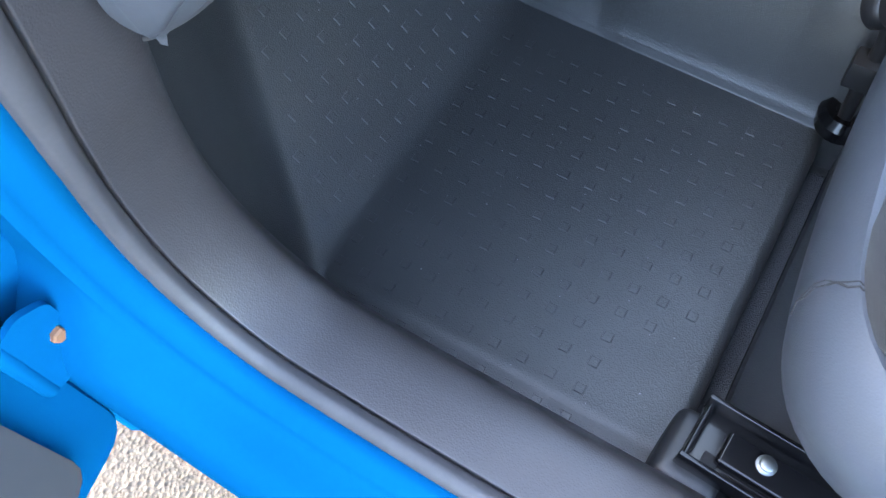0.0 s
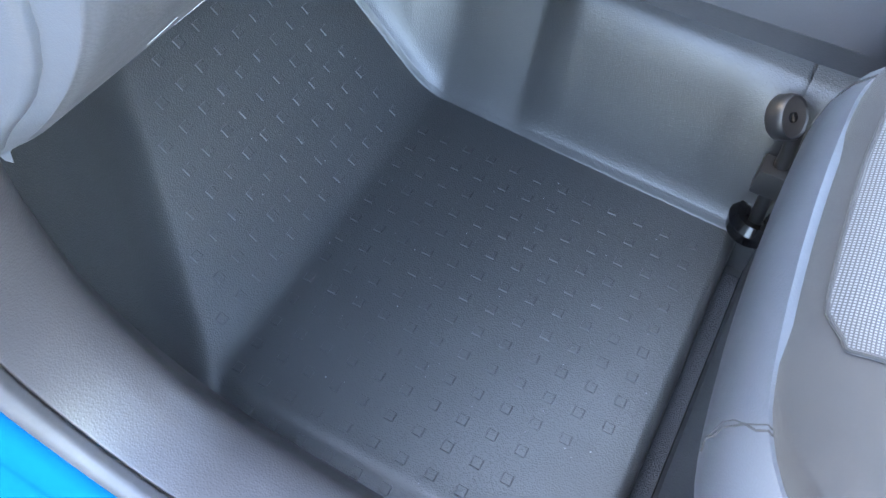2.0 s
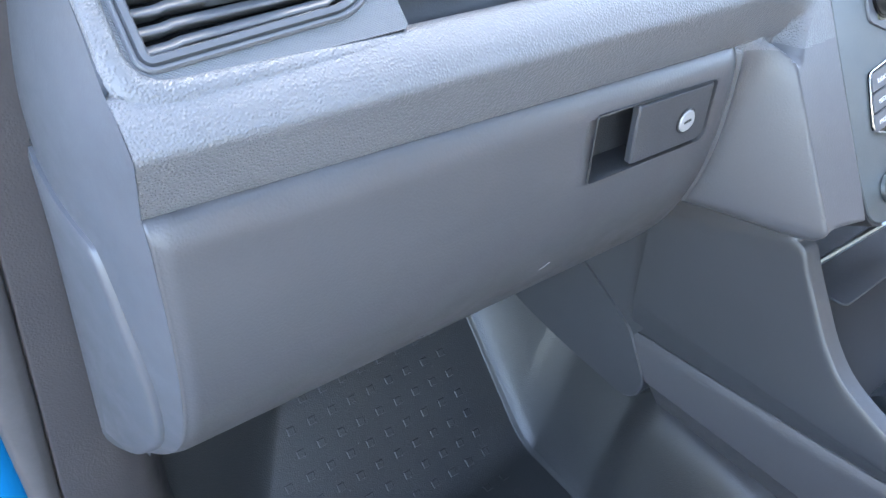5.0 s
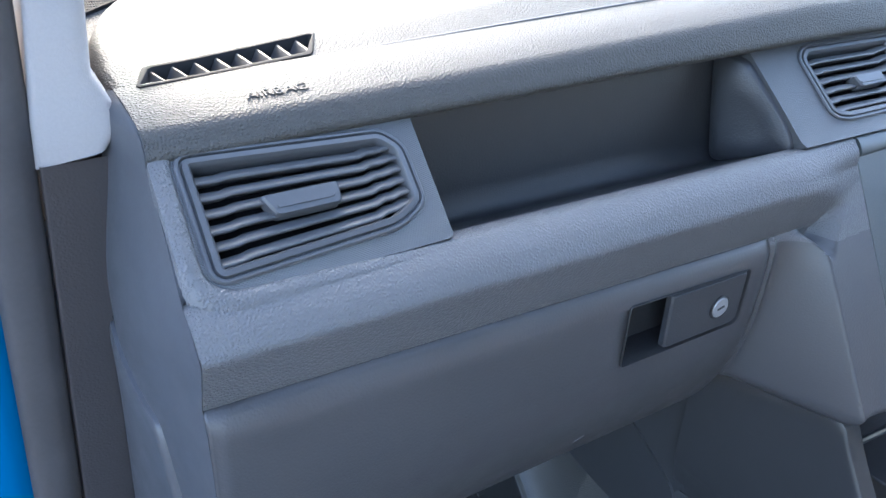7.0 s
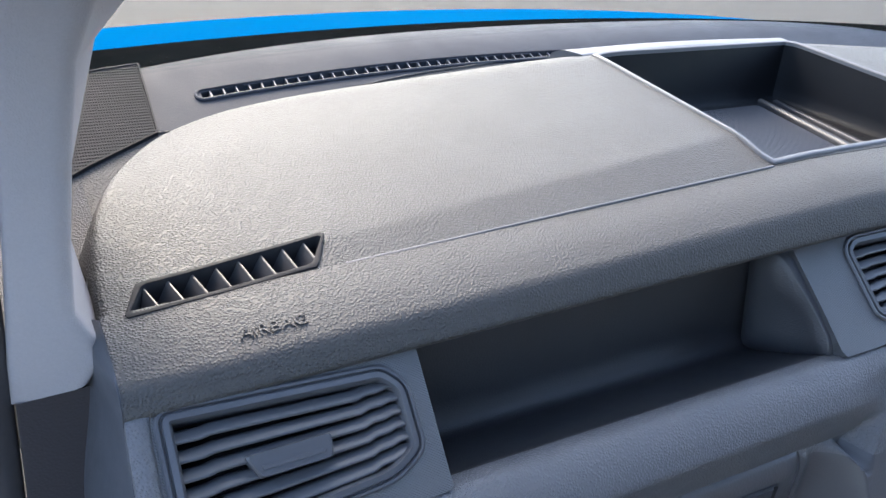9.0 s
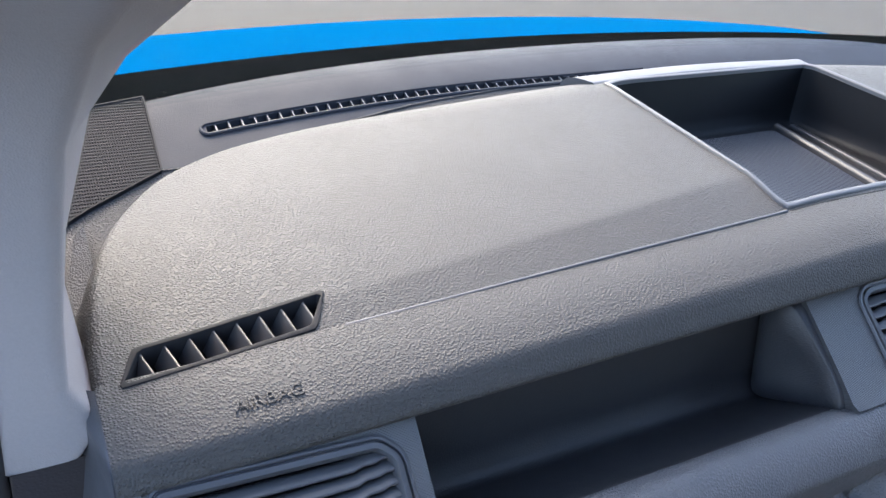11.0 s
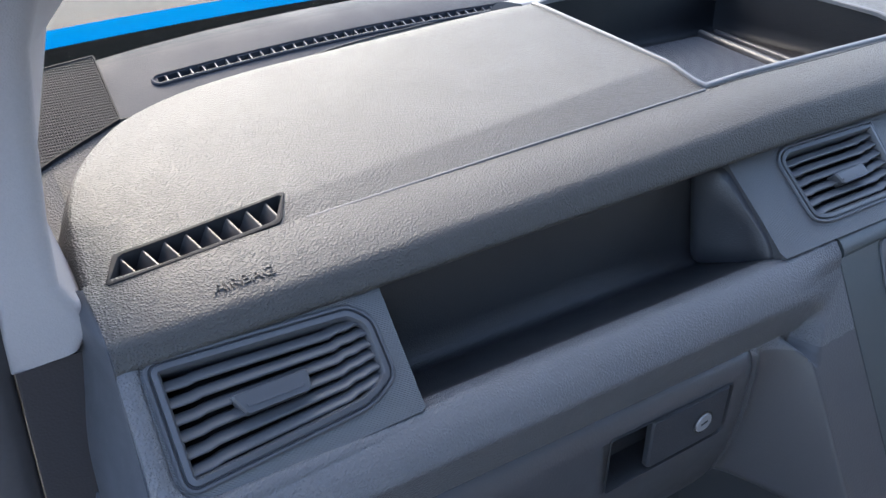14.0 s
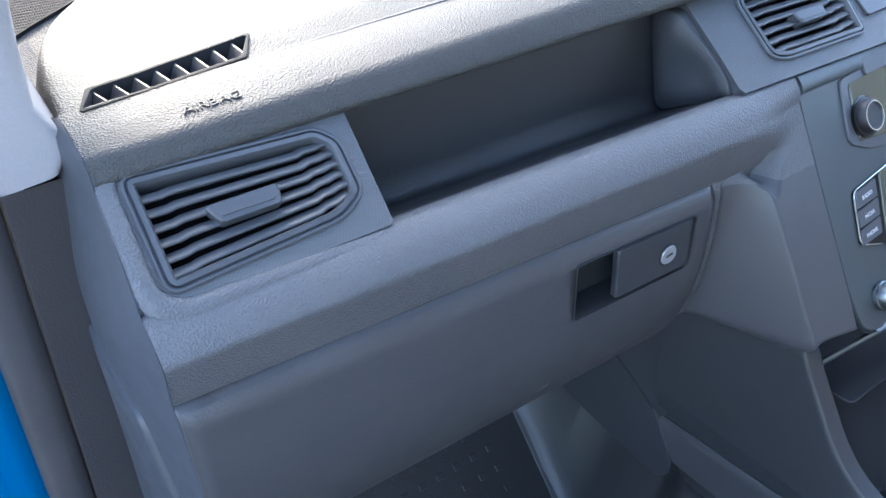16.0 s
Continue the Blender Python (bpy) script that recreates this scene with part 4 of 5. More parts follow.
part("lock_ring", lathe([(0.0125, -0.002), (0.0125, 0.0010), (0.0115, 0.0016), (0.0105, 0.0012)], LK, 40), BLACK, latch)
part("lock_barrel", lathe([(0.0105, -0.002), (0.0105, 0.0012), (0.0095, 0.0022)], LK, 40), SATIN, latch, "satin silver lock barrel")
part("keyway", block((-0.0048, -0.0012, 0.0018), (0.0048, 0.0012, 0.0026), 0.0006, 1, LK @ pose(0, 0, 0, 0, 0, -10)), BLACK, latch)
part("under_panel", sheet([[(x, y, z) for y, z in ((0.05, 0.386), (0.35, 0.38), (0.35, 0.42), (0.05, 0.40))] for x in (0.004, 0.64)], closed_u=True, caps=True), SMOOTH, glove)

# knee panel: lip, recess beside the lid and the wing beside the centre stack, in one skin
lip_front = sorted([(p[1], p[0]) for p in LIP if p[0] < -0.1869 and p[1] > 0.7845])


def lip_y(z):
    if z >= lip_front[-1][0]:
        return lip_front[-1][1]
    for (za, ya), (zb, yb) in zip(lip_front, lip_front[1:]):
        if za <= z <= zb:
            return ya + (yb - ya) * (z - za) / max(zb - za, 1e-6)
    return lip_front[0][1]


def knee_y(x, z, u):
    """A hollow beside the lid whose flank runs out to a crease, with the flat wing beyond it and the lip above."""
    hollow = lid_y(min(z, 0.788)) - 0.0165 + 0.010 * math.sin(math.pi * min(max((x - 0.532) / 0.06, 0), 1))
    xb = 0.583 + 0.06 * max(0.75 - z, 0.0)
    flank = hollow + (wing_y(z) - hollow) * min(max((x - 0.538) / (xb - 0.538), 0.0), 1.0) ** 1.35
    zl = z + 0.014 * x * ease(0.85, 0.80, z)
    zb = 0.7805 - 0.022 * min(max((x - 0.562) / 0.026, 0) ** 2, 0.7)
    base = flank + (lip_y(zl) + SWEEP * x - flank) * ease(zb - 0.004, zb + 0.0015, z)
    up = ease(0.752, 0.80, z)
    xe = (xb + 0.004) * (1 - up) + up * (0.613 + 0.024 * ease(0.785, 0.818, z) - 0.012 * ease(0.829, 0.85, z))
    soft = ease(0.785, 0.835, z)
    return base + (wing_y(z) - base) * ease(xe - 0.008 - 0.080 * soft, xe + 0.002 + 0.018 * soft, x)


rows = []
us = steps(0, 1, 76)
crest = lip_front[-1][0]
for y0, z0 in [(p[0], p[1]) for p in LIP[:LIP.index(max(LIP, key=lambda p: p[1]))] if p[0] > -0.1869]:
    rows.append([(0.5325 + 0.1205 * u, y0 + SWEEP * (0.5325 + 0.1205 * u), z0) for u in us])
for kz in steps(0.0, 0.36, 60) + steps(0.375, 1.0, 44):
    r = []
    for u in us:
        z = crest - (crest - 0.612 - 0.003 * ease(0.40, 0.55, u) + 0.010 * max(u - 0.55, 0) / 0.45) * kz
        x = 0.5325 + (wing_edge(z) - 0.0018 - 0.5325) * u
        r.append((x, knee_y(x, z, u), z))
    if r[0][2] < 0.783:
        r[0] = (0.5285, r[0][1] + 0.009, r[0][2])
    rows.append(r)
foot = rows[-1]
for dy, dz in ((0.001, 0.004), (0.004, 0.009), (0.011, 0.015), (0.030, 0.021), (0.090, 0.024)):
    rows.append([(p[0], p[1] + dy, p[2] - dz * (1 - 0.5 * ease(0.5, 0.7, u))) for p, u in zip(foot, us)])
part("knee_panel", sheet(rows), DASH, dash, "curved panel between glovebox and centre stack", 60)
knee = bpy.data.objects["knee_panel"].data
# darker lid plastic below the lip puts the hollow's shade into its colour
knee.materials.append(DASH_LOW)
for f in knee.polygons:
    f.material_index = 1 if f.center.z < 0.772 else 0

# end of the dashboard, facing the open door
EDGE = [(0.9455, -0.053), (0.9425, -0.084), (0.9375, -0.1135), (0.9225, -0.1235), (0.915, -0.1205), (0.89, -0.153), (0.864, -0.179), (0.8552, -0.1865), (0.852, -0.194), (0.845, -0.2022), (0.838, -0.2078), (0.829, -0.2150), (0.788, -0.2042)] + [(z, min(lid_y(z) + 0.0036, -0.045)) for z in (0.772, 0.74, 0.70, 0.66, 0.62, 0.585, 0.56, 0.54, 0.52, 0.50, 0.48, 0.465, 0.44, 0.425)]


def end_point(z, s, lift=0.0):
    """On the end panel: s runs from the front edge to the pillar trim."""
    for (za, ya), (zb, yb) in zip(EDGE, EDGE[1:]):
        if zb <= z <= za:
            yf = ya + (yb - ya) * (za - z) / (za - zb)
    yb = max(-0.052, yf + 0.006)
    xf = -0.001 - 0.006 * ease(0.93, 0.84, z)
    xb = -0.012 - 0.013 * ease(0.93, 0.80, z) - 0.045 * max(0.72 - z, 0)
    xb = xf + (xb - xf) * ease(0.415, 0.50, z)
    bulge = 0.010 * math.sin(math.pi * min(max(s, 0), 1)) ** 0.7 * ease(0.43, 0.5, z) * ease(0.90, 0.76, z)
    return (xf + (xb - xf) * s - bulge - lift, yf + (yb - yf) * max(s, 0) ** 0.85, z)


zs_end = [0.9455 - (0.9455 - 0.4251) * i / 80 for i in range(81)]
part("dash_end", sheet([([(0.012, end_point(z, 0)[1] + 0.006, z), (0.003, end_point(z, 0)[1] + 0.001, z)] if z > 0.858 else [(-0.0040, end_point(z, 0)[1] + 0.03, z), (-0.0058, end_point(z, 0)[1] + 0.002, z)]) + [end_point(z, q) for q in steps(0.0, 1.0, 20)] + [(0.0, 0.0, z) if z > 0.6 else (end_point(z, 1.0)[0] + 0.006, end_point(z, 1.0)[1] + 0.008, z)] for z in zs_end]), ENDS, dash, "end panel of the dashboard", 55)
cap = rounded([(0.34, 0.742), (0.985, 0.775), (0.985, 0.52), (0.80, 0.445), (0.24, 0.455), (0.06, 0.53), (0.12, 0.63)], [0.03, 0.01, 0.03, 0.05, 0.05, 0.05, 0.06], 6)
rows = []
for lift_, g in ((-0.002, 1.0), (0.0028, 1.0), (0.0042, 0.975), (0.0048, 0.92), (0.0050, 0.6), (0.0050, 0.2)):
    rows.append([end_point(0.60 + (p.y - 0.60) * g, 0.62 + (p.x - 0.62) * g, lift_) for p in resample(cap, 80)])
part("end_cover", sheet(rows, closed_u=True, caps="last"), ENDS, dash, "long rounded cover in the end panel", 55)
part("cover_notch", block((-0.0275, -0.066, 0.7755), (-0.0145, -0.048, 0.7785), 0.0008), BLACK, dash)

# ---- top details ----
# side-window demister with leaning blades
sv = thing("side_demister", "small slanted demister grille in the dashboard top", "air vent", "dashboard air vents")
loop = [Vector(p) for p in VENT]


c = sum(loop, Vector((0, 0))) / 4


def vent_loop(s, h):
    big = [c + Vector(((p.x - c.x) + s * (1 if p.x > c.x else -1), (p.y - c.y) + s * (1 if p.y > c.y else -1))) for p in loop]
    return [(p.x, p.y, pad_z(p.x, p.y) + h) for p in resample(rounded(big, 0.003, 3), 64)]


part("frame", sheet([vent_loop(s, h) for s, h in ((0.0008, -0.003), (0.0008, 0.0016), (-0.0008, 0.0022), (-0.0026, 0.0018), (-0.0034, -0.001), (-0.0036, -0.025))], closed_u=True), GRILLE, sv)
part("duct", sheet([vent_loop(s, h) for s, h in ((-0.0036, -0.025), (-0.01, -0.026))], closed_u=True, caps="last"), DARK, sv)
for i in range(8):
    f, lean = 0.018 + 0.121 * i, 0.16
    far, near = loop[1].lerp(loop[2], f), loop[0].lerp(loop[3], f + lean)
    s0, s1 = max(0.05, (0.03 - f) / lean), min(0.95, (0.99 - f) / lean)
    if s1 - s0 < 0.25:
        continue
    a, b = far.lerp(near, s0), far.lerp(near, s1)
    rows = []
    for d, h, w in ((0.0, -0.0006, 0.0005), (-0.0004, -0.0012, 0.0008), (-0.0075, -0.015, 0.0008)):
        t = (b - a).normalized()
        n = Vector((-t.y, t.x)) * w
        rows.append([(p.x + d, p.y, pad_z(p.x, p.y) + h) for p in (a + n, b + n, b - n, a - n)])
    part("blade", sheet(rows, closed_u=True, caps=True), BLADE, sv)

# windscreen demister: a long slot with short bars
dm = thing("windscreen_demister", "long narrow demister slot with short bars below the windscreen", "air vent", "dashboard air vents")


def slot_ring(s, h):
    half = 0.0065 + s
    xa = [SLOT_L - s + half * (1 - math.cos(a)) for a in steps(0.0, math.pi / 2, 8)] + steps(SLOT_L + 0.012, SLOT_R, 48)
    wide = [half * math.sqrt(max(0.0, 1 - max(0.0, (SLOT_L - s + half - x) / half) ** 2)) for x in xa]
    pts = [(x, slot_y(x) - w) for x, w in zip(xa, wide)] + [(x, slot_y(x) + w) for x, w in reversed(list(zip(xa, wide))[1:])]
    return [(x, y, top_z(x, slot_y(x)) + (y - slot_y(x)) * 0.3 + h) for x, y in pts]


part("frame", sheet([slot_ring(s, h) for s, h in ((0.0035, -0.004), (0.0035, 0.0012), (0.0022, 0.0024), (0.0006, 0.0022), (0.0, 0.0), (-0.0003, -0.02))], closed_u=True), SCUTTLE, dm)
part("duct", sheet([slot_ring(s, h) for s, h in ((-0.0003, -0.019), (-0.003, -0.02))], closed_u=True, caps="last"), DARK, dm)
bar = None
for i in range(44):
    x = SLOT_L + 0.0145 + i * 0.01455
    m = Matrix.Translation((x, slot_y(x), top_z(x, slot_y(x)) - 0.002)) @ Matrix.Rotation(math.atan(0.3), 4, "X")
    if bar is None:
        bar = mesh_of("bar", block((-0.0009, -0.0072, -0.006), (0.0009, 0.0072, 0.002)), SLAT)
    ob = new("bar", bar)
    ob.parent = dm
    ob.matrix_basis = m

# loudspeaker grille with its holes
spk = thing("loudspeaker_grille", "black perforated loudspeaker grille at the dashboard corner", "loudspeaker")
SP = [(-0.02, 0.185), (0.03, 0.216), (0.0985, 0.2515), (0.1035, 0.358), (-0.02, 0.335)]


def spk_pt(x, y, h):
    return (x, y, low_z(x, y) + h)


spl = resample([Vector(p) for p in SP], 100)
cs = sum(spl, Vector((0, 0))) / 100
part("rim", sheet([[spk_pt(cs.x + (p.x - cs.x) * s, cs.y + (p.y - cs.y) * s, h) for p in spl] for s, h in ((1.01, -0.004), (1.01, 0.0035), (0.985, 0.0035), (0.975, 0.0012), (0.97, -0.002))], closed_u=True), GRILLE, spk)
part("backing", sheet([[spk_pt(cs.x + (p.x - cs.x) * s, cs.y + (p.y - cs.y) * s, 0.0006) for p in spl] for s in (0.98, 0.4)], closed_u=True, caps=True), DARK, spk)
verts, faces = [], []


def strip(a, b, w, h):
    t = (Vector(b) - Vector(a)).normalized()
    n = Vector((-t.y, t.x)) * w
    i = len(verts)
    for p in (Vector(a) - n, Vector(a) + n, Vector(b) + n, Vector(b) - n):
        verts.append(spk_pt(p.x, p.y, h))
    for p in (Vector(a) - n, Vector(a) + n, Vector(b) + n, Vector(b) - n):
        verts.append(spk_pt(p.x, p.y, h - 0.0012))
    faces.extend([(i, i + 1, i + 2, i + 3), (i, i + 3, i + 7, i + 4), (i + 1, i + 5, i + 6, i + 2)])


for q in range(60):
    x = -0.019 + q * 0.0024
    seg = [y for y in steps(0.18, 0.365, 120) if inside(x, y, SP)]
    if len(seg) > 3:
        strip((x, seg[0]), (x, seg[-1]), 0.00062, 0.0024)
for q in range(46):
    y = 0.187 + q * 0.0040
    seg = [x for x in steps(-0.02, 0.105, 120) if inside(x, y, SP)]
    if len(seg) > 3:
        strip((seg[0], y), (seg[-1], y), 0.0010, 0.0025)
me = bpy.data.meshes.new("mesh")
me.from_pydata(verts, [], faces)
me.materials.append(GRILLE)
ob = new("mesh", me)
ob.parent = spk
ob["kind"] = "stuff"

# storage tray in the middle of the dashboard top
tray = thing("storage_tray", "open storage tray with a pale rim and ribbed dark floor", "tray")


def tray_loop(d, z, n=96, follow=True):
    pts = [(p[0] + d * (1 if p[0] > 0.8 else -1), p[1] + d * (1 if p[1] > 0.1 else -1)) for p in TRAY]
    out = []
    for p in resample(rounded(pts, [0.004, 0.010, 0.010, 0.004], 5), n):
        out.append((p.x, p.y, tray_z(p.x, p.y) + z if follow else z))
    return out


def tray_z(x, y):
    return pad_z(0.607, max(y, -0.07)) + 0.0010 + 0.05 * min(max(x - 0.61, 0.0), 0.05)


part("rim", sheet([tray_loop(d, z) for d, z in ((0.0036, -0.01), (0.0036, 0.0008), (0.0030, 0.0016), (0.0020, 0.0019), (-0.0012, 0.0016), (-0.0028, 0.0004), (-0.0034, -0.006))], closed_u=True), RIM, tray, "smooth pale grey rim")
LEDGE = rounded([(0.237, 0.95), (0.2375, 0.9985), (0.242, 1.0020), (0.268, 1.0015), (0.284, 0.994), (0.290, 0.95)], [0, 0.002, 0.004, 0.006, 0.008, 0], 4)
part("back_ledge", sheet([[(x - 0.35 * max(p[0] - 0.23, 0) * e, p[0] + 0.012 * math.sin((x - 0.6) / 0.4 * math.pi), p[1]) for p in LEDGE] for x, e in [(0.609, 1)] + [(q, 0) for q in steps(0.63, 0.985, 12)] + [(0.998, -1)]], closed_u=True, caps=True), RIM, tray, "pale ledge behind the tray")
# near-black tray plastics: the well's shade is put into their colour
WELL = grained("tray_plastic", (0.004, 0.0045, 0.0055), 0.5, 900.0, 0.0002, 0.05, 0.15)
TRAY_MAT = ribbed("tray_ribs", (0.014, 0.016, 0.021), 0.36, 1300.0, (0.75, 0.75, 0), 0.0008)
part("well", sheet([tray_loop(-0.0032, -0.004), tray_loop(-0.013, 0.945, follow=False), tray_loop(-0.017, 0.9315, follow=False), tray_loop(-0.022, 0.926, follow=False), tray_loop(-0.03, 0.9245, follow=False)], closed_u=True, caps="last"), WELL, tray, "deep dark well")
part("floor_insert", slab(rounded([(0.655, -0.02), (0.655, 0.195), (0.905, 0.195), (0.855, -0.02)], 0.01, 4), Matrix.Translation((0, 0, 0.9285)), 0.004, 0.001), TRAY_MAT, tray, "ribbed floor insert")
part("divider", sheet([[(0.915 - 0.05 * f + a, 0.2 - 0.22 * f, 0.9245 + h) for a, h in rounded([(-0.008, -0.002), (-0.006, 0.009), (0.0, 0.011), (0.006, 0.009), (0.008, -0.002)], 0.003, 3)] for f in steps(0, 1, 6)], closed_u=True, caps=True), SHELF, tray)
part("pencil_lip", sheet([[(0.955 - 0.045 * f + a, 0.205 - 0.225 * f, 0.9245 + h) for a, h in rounded([(-0.006, -0.002), (-0.004, 0.004), (0.004, 0.004), (0.006, -0.002)], 0.002, 3)] for f in steps(0, 1, 6)], closed_u=True, caps=True), SHELF, tray)

# ---- centre stack ----
FF = plane_frame((0.651, -0.206, 0.85), (1, 0, 0), (0, -0.137, -0.254))
stack = thing("centre_stack", "dark centre stack panel with radio and controls", "centre stack")
SL = [(0.003, 0.002), (0.31, 0.002), (0.31, 0.298), (0.05, 0.298), (0.022, 0.288), (0.0125, 0.245), (0.006, 0.10)]
part("panel", slab(rounded(SL, [0.004, 0.01, 0.01, 0.02, 0.015, 0.03, 0.1], 5), FF @ Matrix.Translation((0, 0, 0.003)), 0.05, 0.002), PANEL, stack)
part("panel_gap", slab([(p[0] - 0.0025, p[1] - 0.0 if p[1] < 0.1 else p[1] + 0.0025) for p in rounded(SL, [0.004, 0.01, 0.01, 0.02, 0.015, 0.03, 0.1], 5)], FF @ Matrix.Translation((0, 0, 0.0012)), 0.05, 0.0005), DARK, stack)
part("top_ledge", prism(rounded([(-0.188, 0.842), (-0.194, 0.8515), (-0.2095, 0.8555), (-0.218, 0.8465), (-0.2205, 0.8375), (-0.2, 0.83)], 0.005, 4), steps(0.6562, 0.97, 6), 0.0), PANEL, stack)
# hidden block inside the stack, added to stop stray light
part("core", block((0.71, -0.08, -0.12), (0.93, 0.40, 0.83)), BLACK, stack)
# unseen block under the driver's dash, added to stop light leaks
part("driver_side_blocker", block((0.945, -0.185, 0.42), (1.58, -0.06, 0.90), 0.02), SMOOTH, dash)
radio = thing("radio", "black car radio with a round knob and a display", "radio")
part("surround", slab(rounded([(0.072, 0.018), (0.27, 0.006), (0.27, 0.118), (0.10, 0.103), (0.066, 0.088), (0.068, 0.05)], 0.008, 4), FF @ Matrix.Translation((0, 0, 0.0055)), 0.004, 0.0012), BEZEL, radio)
part("display", slab(rounded([(0.083, 0.026), (0.26, 0.016), (0.26, 0.104), (0.083, 0.090)], 0.005, 4), FF @ Matrix.Translation((0, 0, 0.0068)), 0.002, 0.0005), SCREEN, radio, "glossy display, coloured olive for the reflection on it")
part("slot_button", slab(rounded([(0.112, 0.006), (0.27, -0.004), (0.27, 0.018), (0.114, 0.024)], 0.003, 3), FF @ Matrix.Translation((0, 0, 0.0085)), 0.005, 0.001), BEZEL, radio)
KB = FF @ Matrix.Translation((0.099, 0.0665, 0.006))
kn = part("knob", lathe([(0.021, 0), (0.021, 0.003), (0.0188, 0.004), (0.0184, 0.0095), (0.0168, 0.0118), (0.0135, 0.0118), (0.0130, 0.0110), (0.004, 0.0106)], KB, 48), BLACK, radio, "round volume knob")
part("knob_ring", lathe([(0.0162, 0.0114), (0.0165, 0.0128), (0.0150, 0.0128), (0.0148, 0.0110)], KB, 48, False), CHROME, kn, "thin chrome ring")
part("knob_base", lathe([(0.023, -0.002), (0.0235, 0.0018), (0.021, 0.0022)], KB, 40), GLOSS, radio)
keys = part("key_panel", slab(rounded([(0.052, 0.1375), (0.19, 0.118), (0.19, 0.25), (0.085, 0.208), (0.046, 0.196)], 0.006, 4), FF @ Matrix.Translation((0, 0, 0.005)), 0.003, 0.0008), GLOSS, radio, "gloss black key panel")
part("key_frame", tube([FF @ Vector((u, v, 0.0055)) for u, v in [(p.x, p.y) for p in rounded([(0.19, 0.1175), (0.0525, 0.1375), (0.0465, 0.196), (0.082, 0.2075)], [0, 0.008, 0.008, 0], 5, closed=False)]], 0.0009), CHROME, radio, "thin bright key frame")
for word, v0, v1 in (("RADIO", 0.1385, 0.1575), ("MEDIA", 0.1595, 0.1785), ("PHONE", 0.1805, 0.1985)):
    key = part("key", slab(rounded([(0.0545 - 0.1 * (v0 - 0.138), v0 + 0.001), (0.094 - 0.12 * (v0 - 0.138), v0 - 0.0035), (0.092 - 0.12 * (v0 - 0.138), v1 - 0.003), (0.0525 - 0.1 * (v0 - 0.138), v1)], 0.002, 3), FF @ Matrix.Translation((0, 0, 0.0068)), 0.003, 0.0006), BEZEL, radio)
    letters(word, 0.0064, FF @ Matrix.Translation((0.0735 - 0.12 * (v0 - 0.138), (v0 + v1) / 2 - 0.0005, 0.0071)) @ pose(0, 0, 0, 0, 0, -6), WHITE, key, "lettering", 0.0001)
part("screen", slab(rounded([(0.103, 0.131), (0.2, 0.118), (0.2, 0.25), (0.09, 0.235)], 0.003, 3), FF @ Matrix.Translation((0, 0, 0.0066)), 0.002, 0.0005), SCREEN, radio, "dark radio screen")
K2 = FF @ Matrix.Translation((0.064, 0.262, 0.004))
k2 = part("tuning_knob", lathe([(0.0165, 0), (0.0165, 0.004), (0.0150, 0.005), (0.0145, 0.016), (0.0128, 0.018), (0.010, 0.018), (0.0095, 0.0172)], K2, 40), DULL, radio, "knurled silver knob")
part("knob_face", lathe([(0.0096, 0.0165), (0.0096, 0.0178), (0.006, 0.0182)], K2, 32), BEZEL, k2)

# ---- centre console ----
con = thing("centre_console", "grey plastic centre console beside the footwell", "console")
TOPLINE = [(-0.10, 0.490), (-0.145, 0.504), (-0.207, 0.523), (-0.282, 0.548), (-0.298, 0.544), (-0.314, 0.514), (-0.361, 0.441), (-0.391, 0.409), (-0.432, 0.388), (-0.49, 0.365), (-0.60, 0.345), (-1.0, 0.33)]
topl = rounded(TOPLINE, [0, 0.03, 0.03, 0.008, 0.008, 0.02, 0.03, 0.03, 0.03, 0.05, 0.08, 0], 5, closed=False)


def bead_z(y):
    d = max(-(y + 0.103), 0.0)
    return 0.2665 + 0.07 * d + 0.05 * d * d



rows = []
for p in topl:
    y, z = p
    run = [(0.677, bead_z(y) + 0.001), (0.673, bead_z(y) + 0.014), (0.664, 0.322 + 0.02 * max(-y - 0.4, 0)), (0.6605, 0.331 + 0.02 * max(-y - 0.4, 0)), (0.657, z - 0.020), (0.6560, z - 0.009), (0.6572, z - 0.003), (0.6585, z - 0.0005)]
    k = ease(-0.292, -0.278, y)
    rows.append([(x, y, min(q, z - 0.0005)) for x, q in run] + [(0.668 - 0.009 * k, y - 0.001, z + 0.02 * k), (0.680 - 0.012 * k, y - 0.003, z - 0.001 + 0.06 * k), (0.6835, y - 0.002, z - 0.005 + 0.12 * k), (0.690, y, z - 0.05 + 0.20 * k)])
part("side_panel", sheet(rows), SMOOTH, con, "smooth side panel")
rows = []
for y in steps(-0.103, -1.0, 40):
    lean = 0.046 * (1 - ease(-0.105, -0.35, y))
    rows.append([(x, y - lean * f, bead_z(y) + (0.192 - bead_z(y)) * f) for x, f in ((0.690, -0.03), (0.6765, 0.0), (0.6715, 0.10), (0.6705, 0.2), (0.6715, 0.95), (0.676, 1.0), (0.690, 1.8))])
part("lower_panel", sheet(rows), DASH_LOW, con, "lower side strip")
part("edge_bead", tube([(0.6765, y, bead_z(y) - 0.001) for y in steps(-0.105, -0.9, 24)], 0.0014), DASH_LOW, con)
tab = rounded([(0.15, 0.41), (0.011, 0.336), (-0.05, 0.303), (-0.104, 0.268), (-0.147, 0.195), (-0.144, 0.165), (-0.130, 0.147), (-0.112, 0.142), (-0.06, 0.147), (0.003, 0.152), (0.10, 0.166), (0.22, 0.20), (0.22, 0.41)], [0, 0.05, 0.05, 0.01, 0.012, 0.012, 0.01, 0.01, 0.05, 0.05, 0.05, 0, 0], 5)
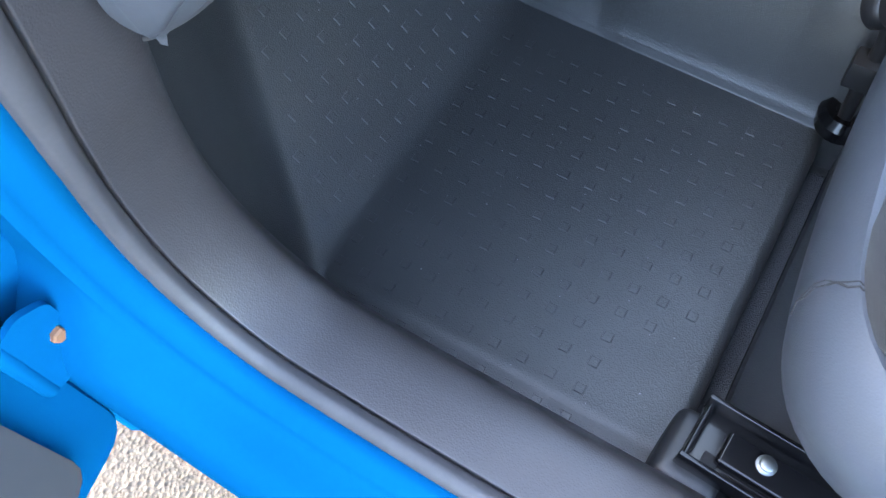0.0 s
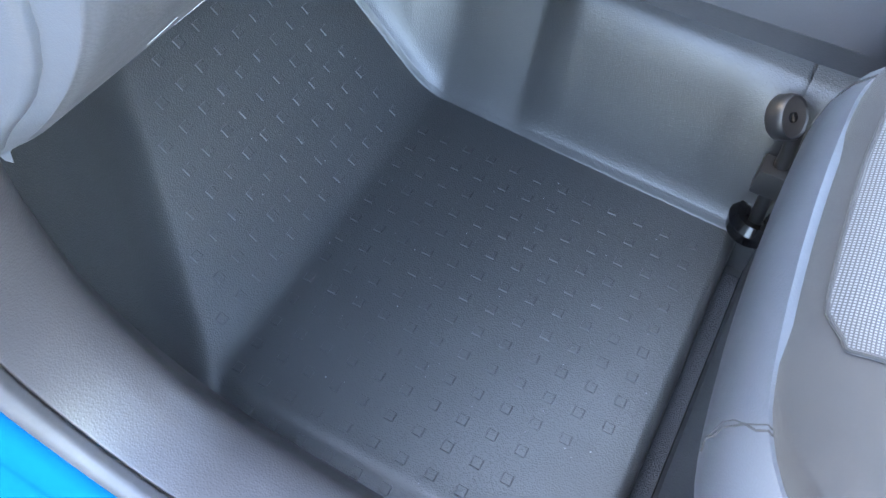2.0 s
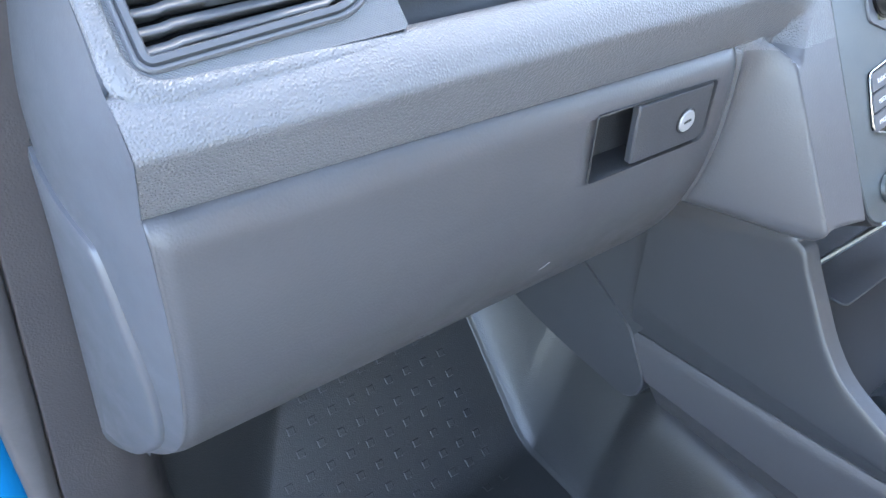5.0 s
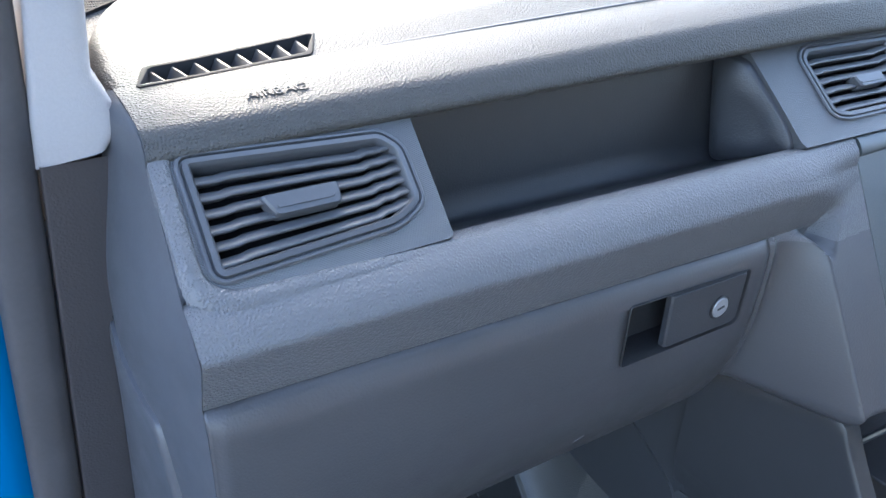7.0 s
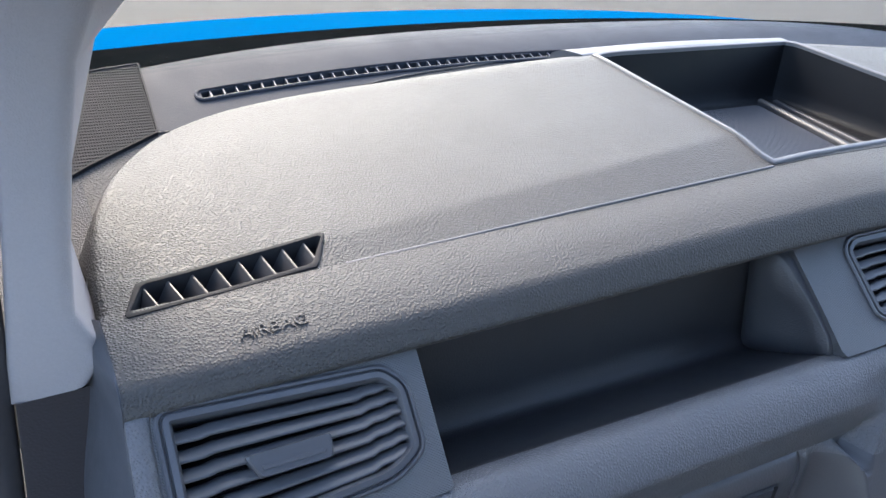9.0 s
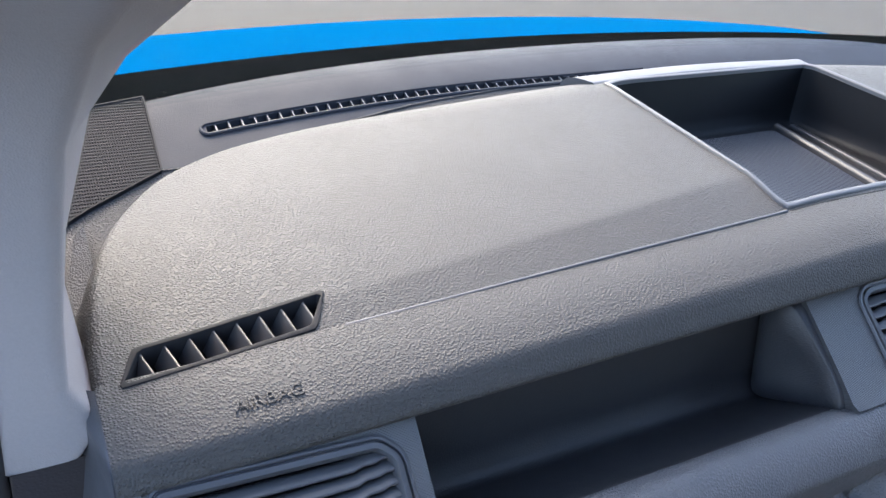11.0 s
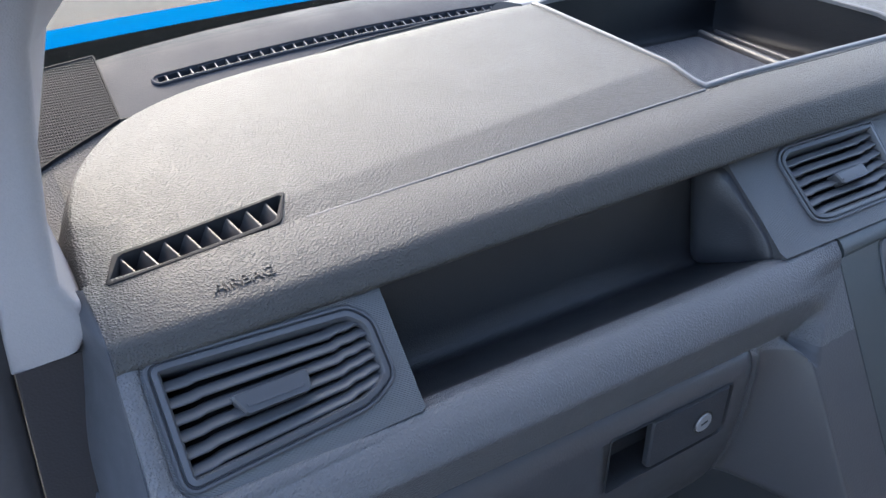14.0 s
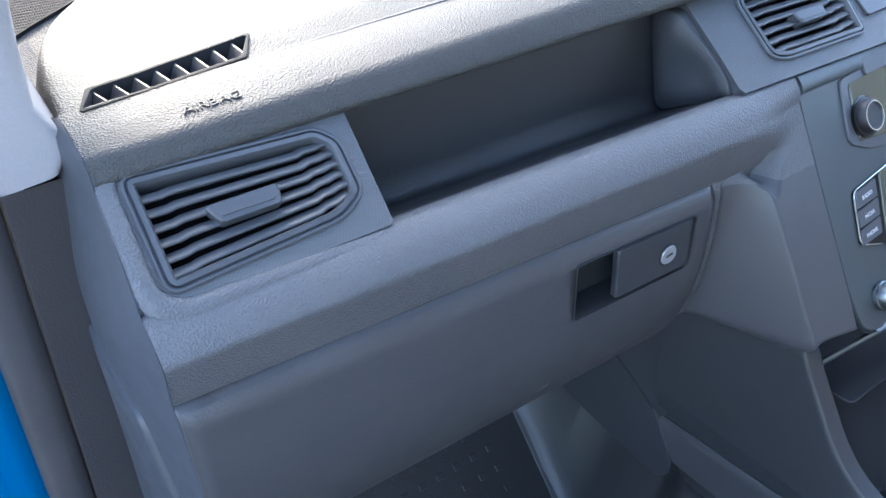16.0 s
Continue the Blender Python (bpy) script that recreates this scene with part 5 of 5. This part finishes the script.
part("front_flap", sheet([[(x, p[0] + g, p[1] + g * 0.5) for p in tab] for x, g in ((0.70, 0.0), (0.6725, 0.0), (0.6695, 0.0006), (0.6680, 0.003))], closed_u=True, caps=True), SMOOTH, con, "rounded flap at the front of the console")
part("front_side", sheet([[(x, y, z) for y, z in ((0.30, 0.28), (0.0, 0.30), (-0.10, 0.25), (-0.12, 0.28), (-0.17, 0.548), (-0.10, 0.60), (0.30, 0.60))] for x in (0.690, 0.672)], closed_u=True, caps=True), SMOOTH, con)
# tray below the stack
# hidden filler in the console, added to keep stray light out
part("core", block((0.71, -1.0, -0.128), (0.92, -0.1, 0.09)), BLACK, con)
part("cubby", sheet([[(x, y, z) for y, z in ((-0.10, 0.46), (-0.30, 0.47), (-0.36, 0.40), (-0.50, 0.325), (-0.9, 0.315), (-0.9, 0.1), (-0.10, 0.1))] for x in (0.694, 0.94)], closed_u=True, caps=True), DARK, con, "black cubby below the stack")
part("cubby_back", sheet([[(x, y, z) for y, z in ((-0.10, 0.66), (-0.16, 0.66), (-0.20, 0.46), (-0.10, 0.44))] for x in (0.69, 0.98)], closed_u=True, caps=True), DARK, con)
part("chrome_edge", tube([(0.681, -0.303, 0.509), (0.700, -0.348, 0.588), (0.74, -0.352, 0.592), (0.95, -0.352, 0.592)], 0.0040), DULL, con, "bright edge of the cubby")
part("selector_surround", sheet([[(x, y, z) for y, z in rounded([(-0.40, 0.345), (-0.42, 0.39), (-0.47, 0.40), (-0.55, 0.385), (-0.58, 0.33)], 0.015, 4)] for x in (0.70, 0.705, 0.85)], closed_u=True, caps=True), DULL, con, "bright gear lever surround")
part("cubby_mat", slab(rounded([(0.70, -0.35), (0.93, -0.35), (0.93, -0.21), (0.70, -0.21)], 0.01, 4), Matrix.Translation((0, 0, 0.474)), 0.003, 0.001), SHELF, con)
gaiter = tagged(part("gear_gaiter", sheet([[(0.80 + 0.075 * s * math.cos(a) * (1 + 0.06 * math.sin(5 * a)), -0.56 + 0.075 * s * math.sin(a), z) for a in steps(0, 2 * math.pi * 35 / 36, 35)] for s, z in ((1.0, 0.32), (0.9, 0.35), (0.6, 0.39), (0.3, 0.43))], closed_u=True, caps=True), CLOTH), "soft grey gear lever gaiter on the console", "gear gaiter")

# ---- wear ----
rng = random.Random(7)
verts, faces = [], []
for i in range(70):
    x, y = rng.uniform(0.06, 0.55), rng.uniform(-0.46, 0.2)
    if kick_side(x, y) > -0.3:
        continue
    z, r, a = floor_z(x, y) + 0.0006, rng.uniform(0.0004, 0.0011), rng.uniform(0, 6.28)
    b = len(verts)
    for q in range(5):
        verts.append((x + r * math.cos(a + q * 1.2566) * rng.uniform(0.6, 1.6), y + r * math.sin(a + q * 1.2566), z + 0.0002 * (q % 2)))
    verts.append((x, y, z + 0.0008))
    faces.extend([(b + q, b + (q + 1) % 5, b + 5) for q in range(5)])
me = bpy.data.meshes.new("lint")
me.from_pydata(verts, [], faces)
me.materials.append(LINT)
lint = new("lint", me)
lint.parent = mat_thing
lint["kind"] = "stuff"
lint["label"] = "pale specks of lint and grit"
for i, (x0, z0, dx, dz) in enumerate(((0.10, 0.475, 0.045, 0.020), (0.118, 0.468, 0.030, 0.016), (0.15, 0.50, 0.020, 0.012), (0.06, 0.50, 0.018, 0.010), (0.21, 0.56, 0.012, -0.008), (0.33, 0.60, 0.010, 0.006))):
    pts = []
    for f in steps(0, 1, 6):
        x, z = x0 + dx * f, z0 + dz * f ** 1.5
        pts.append((x, lid_y(z) + lid_sweep * x - 0.0001, z))
    part("scuff", tube(pts, 0.00035, 5), LINT, glove, "pale scuff mark")
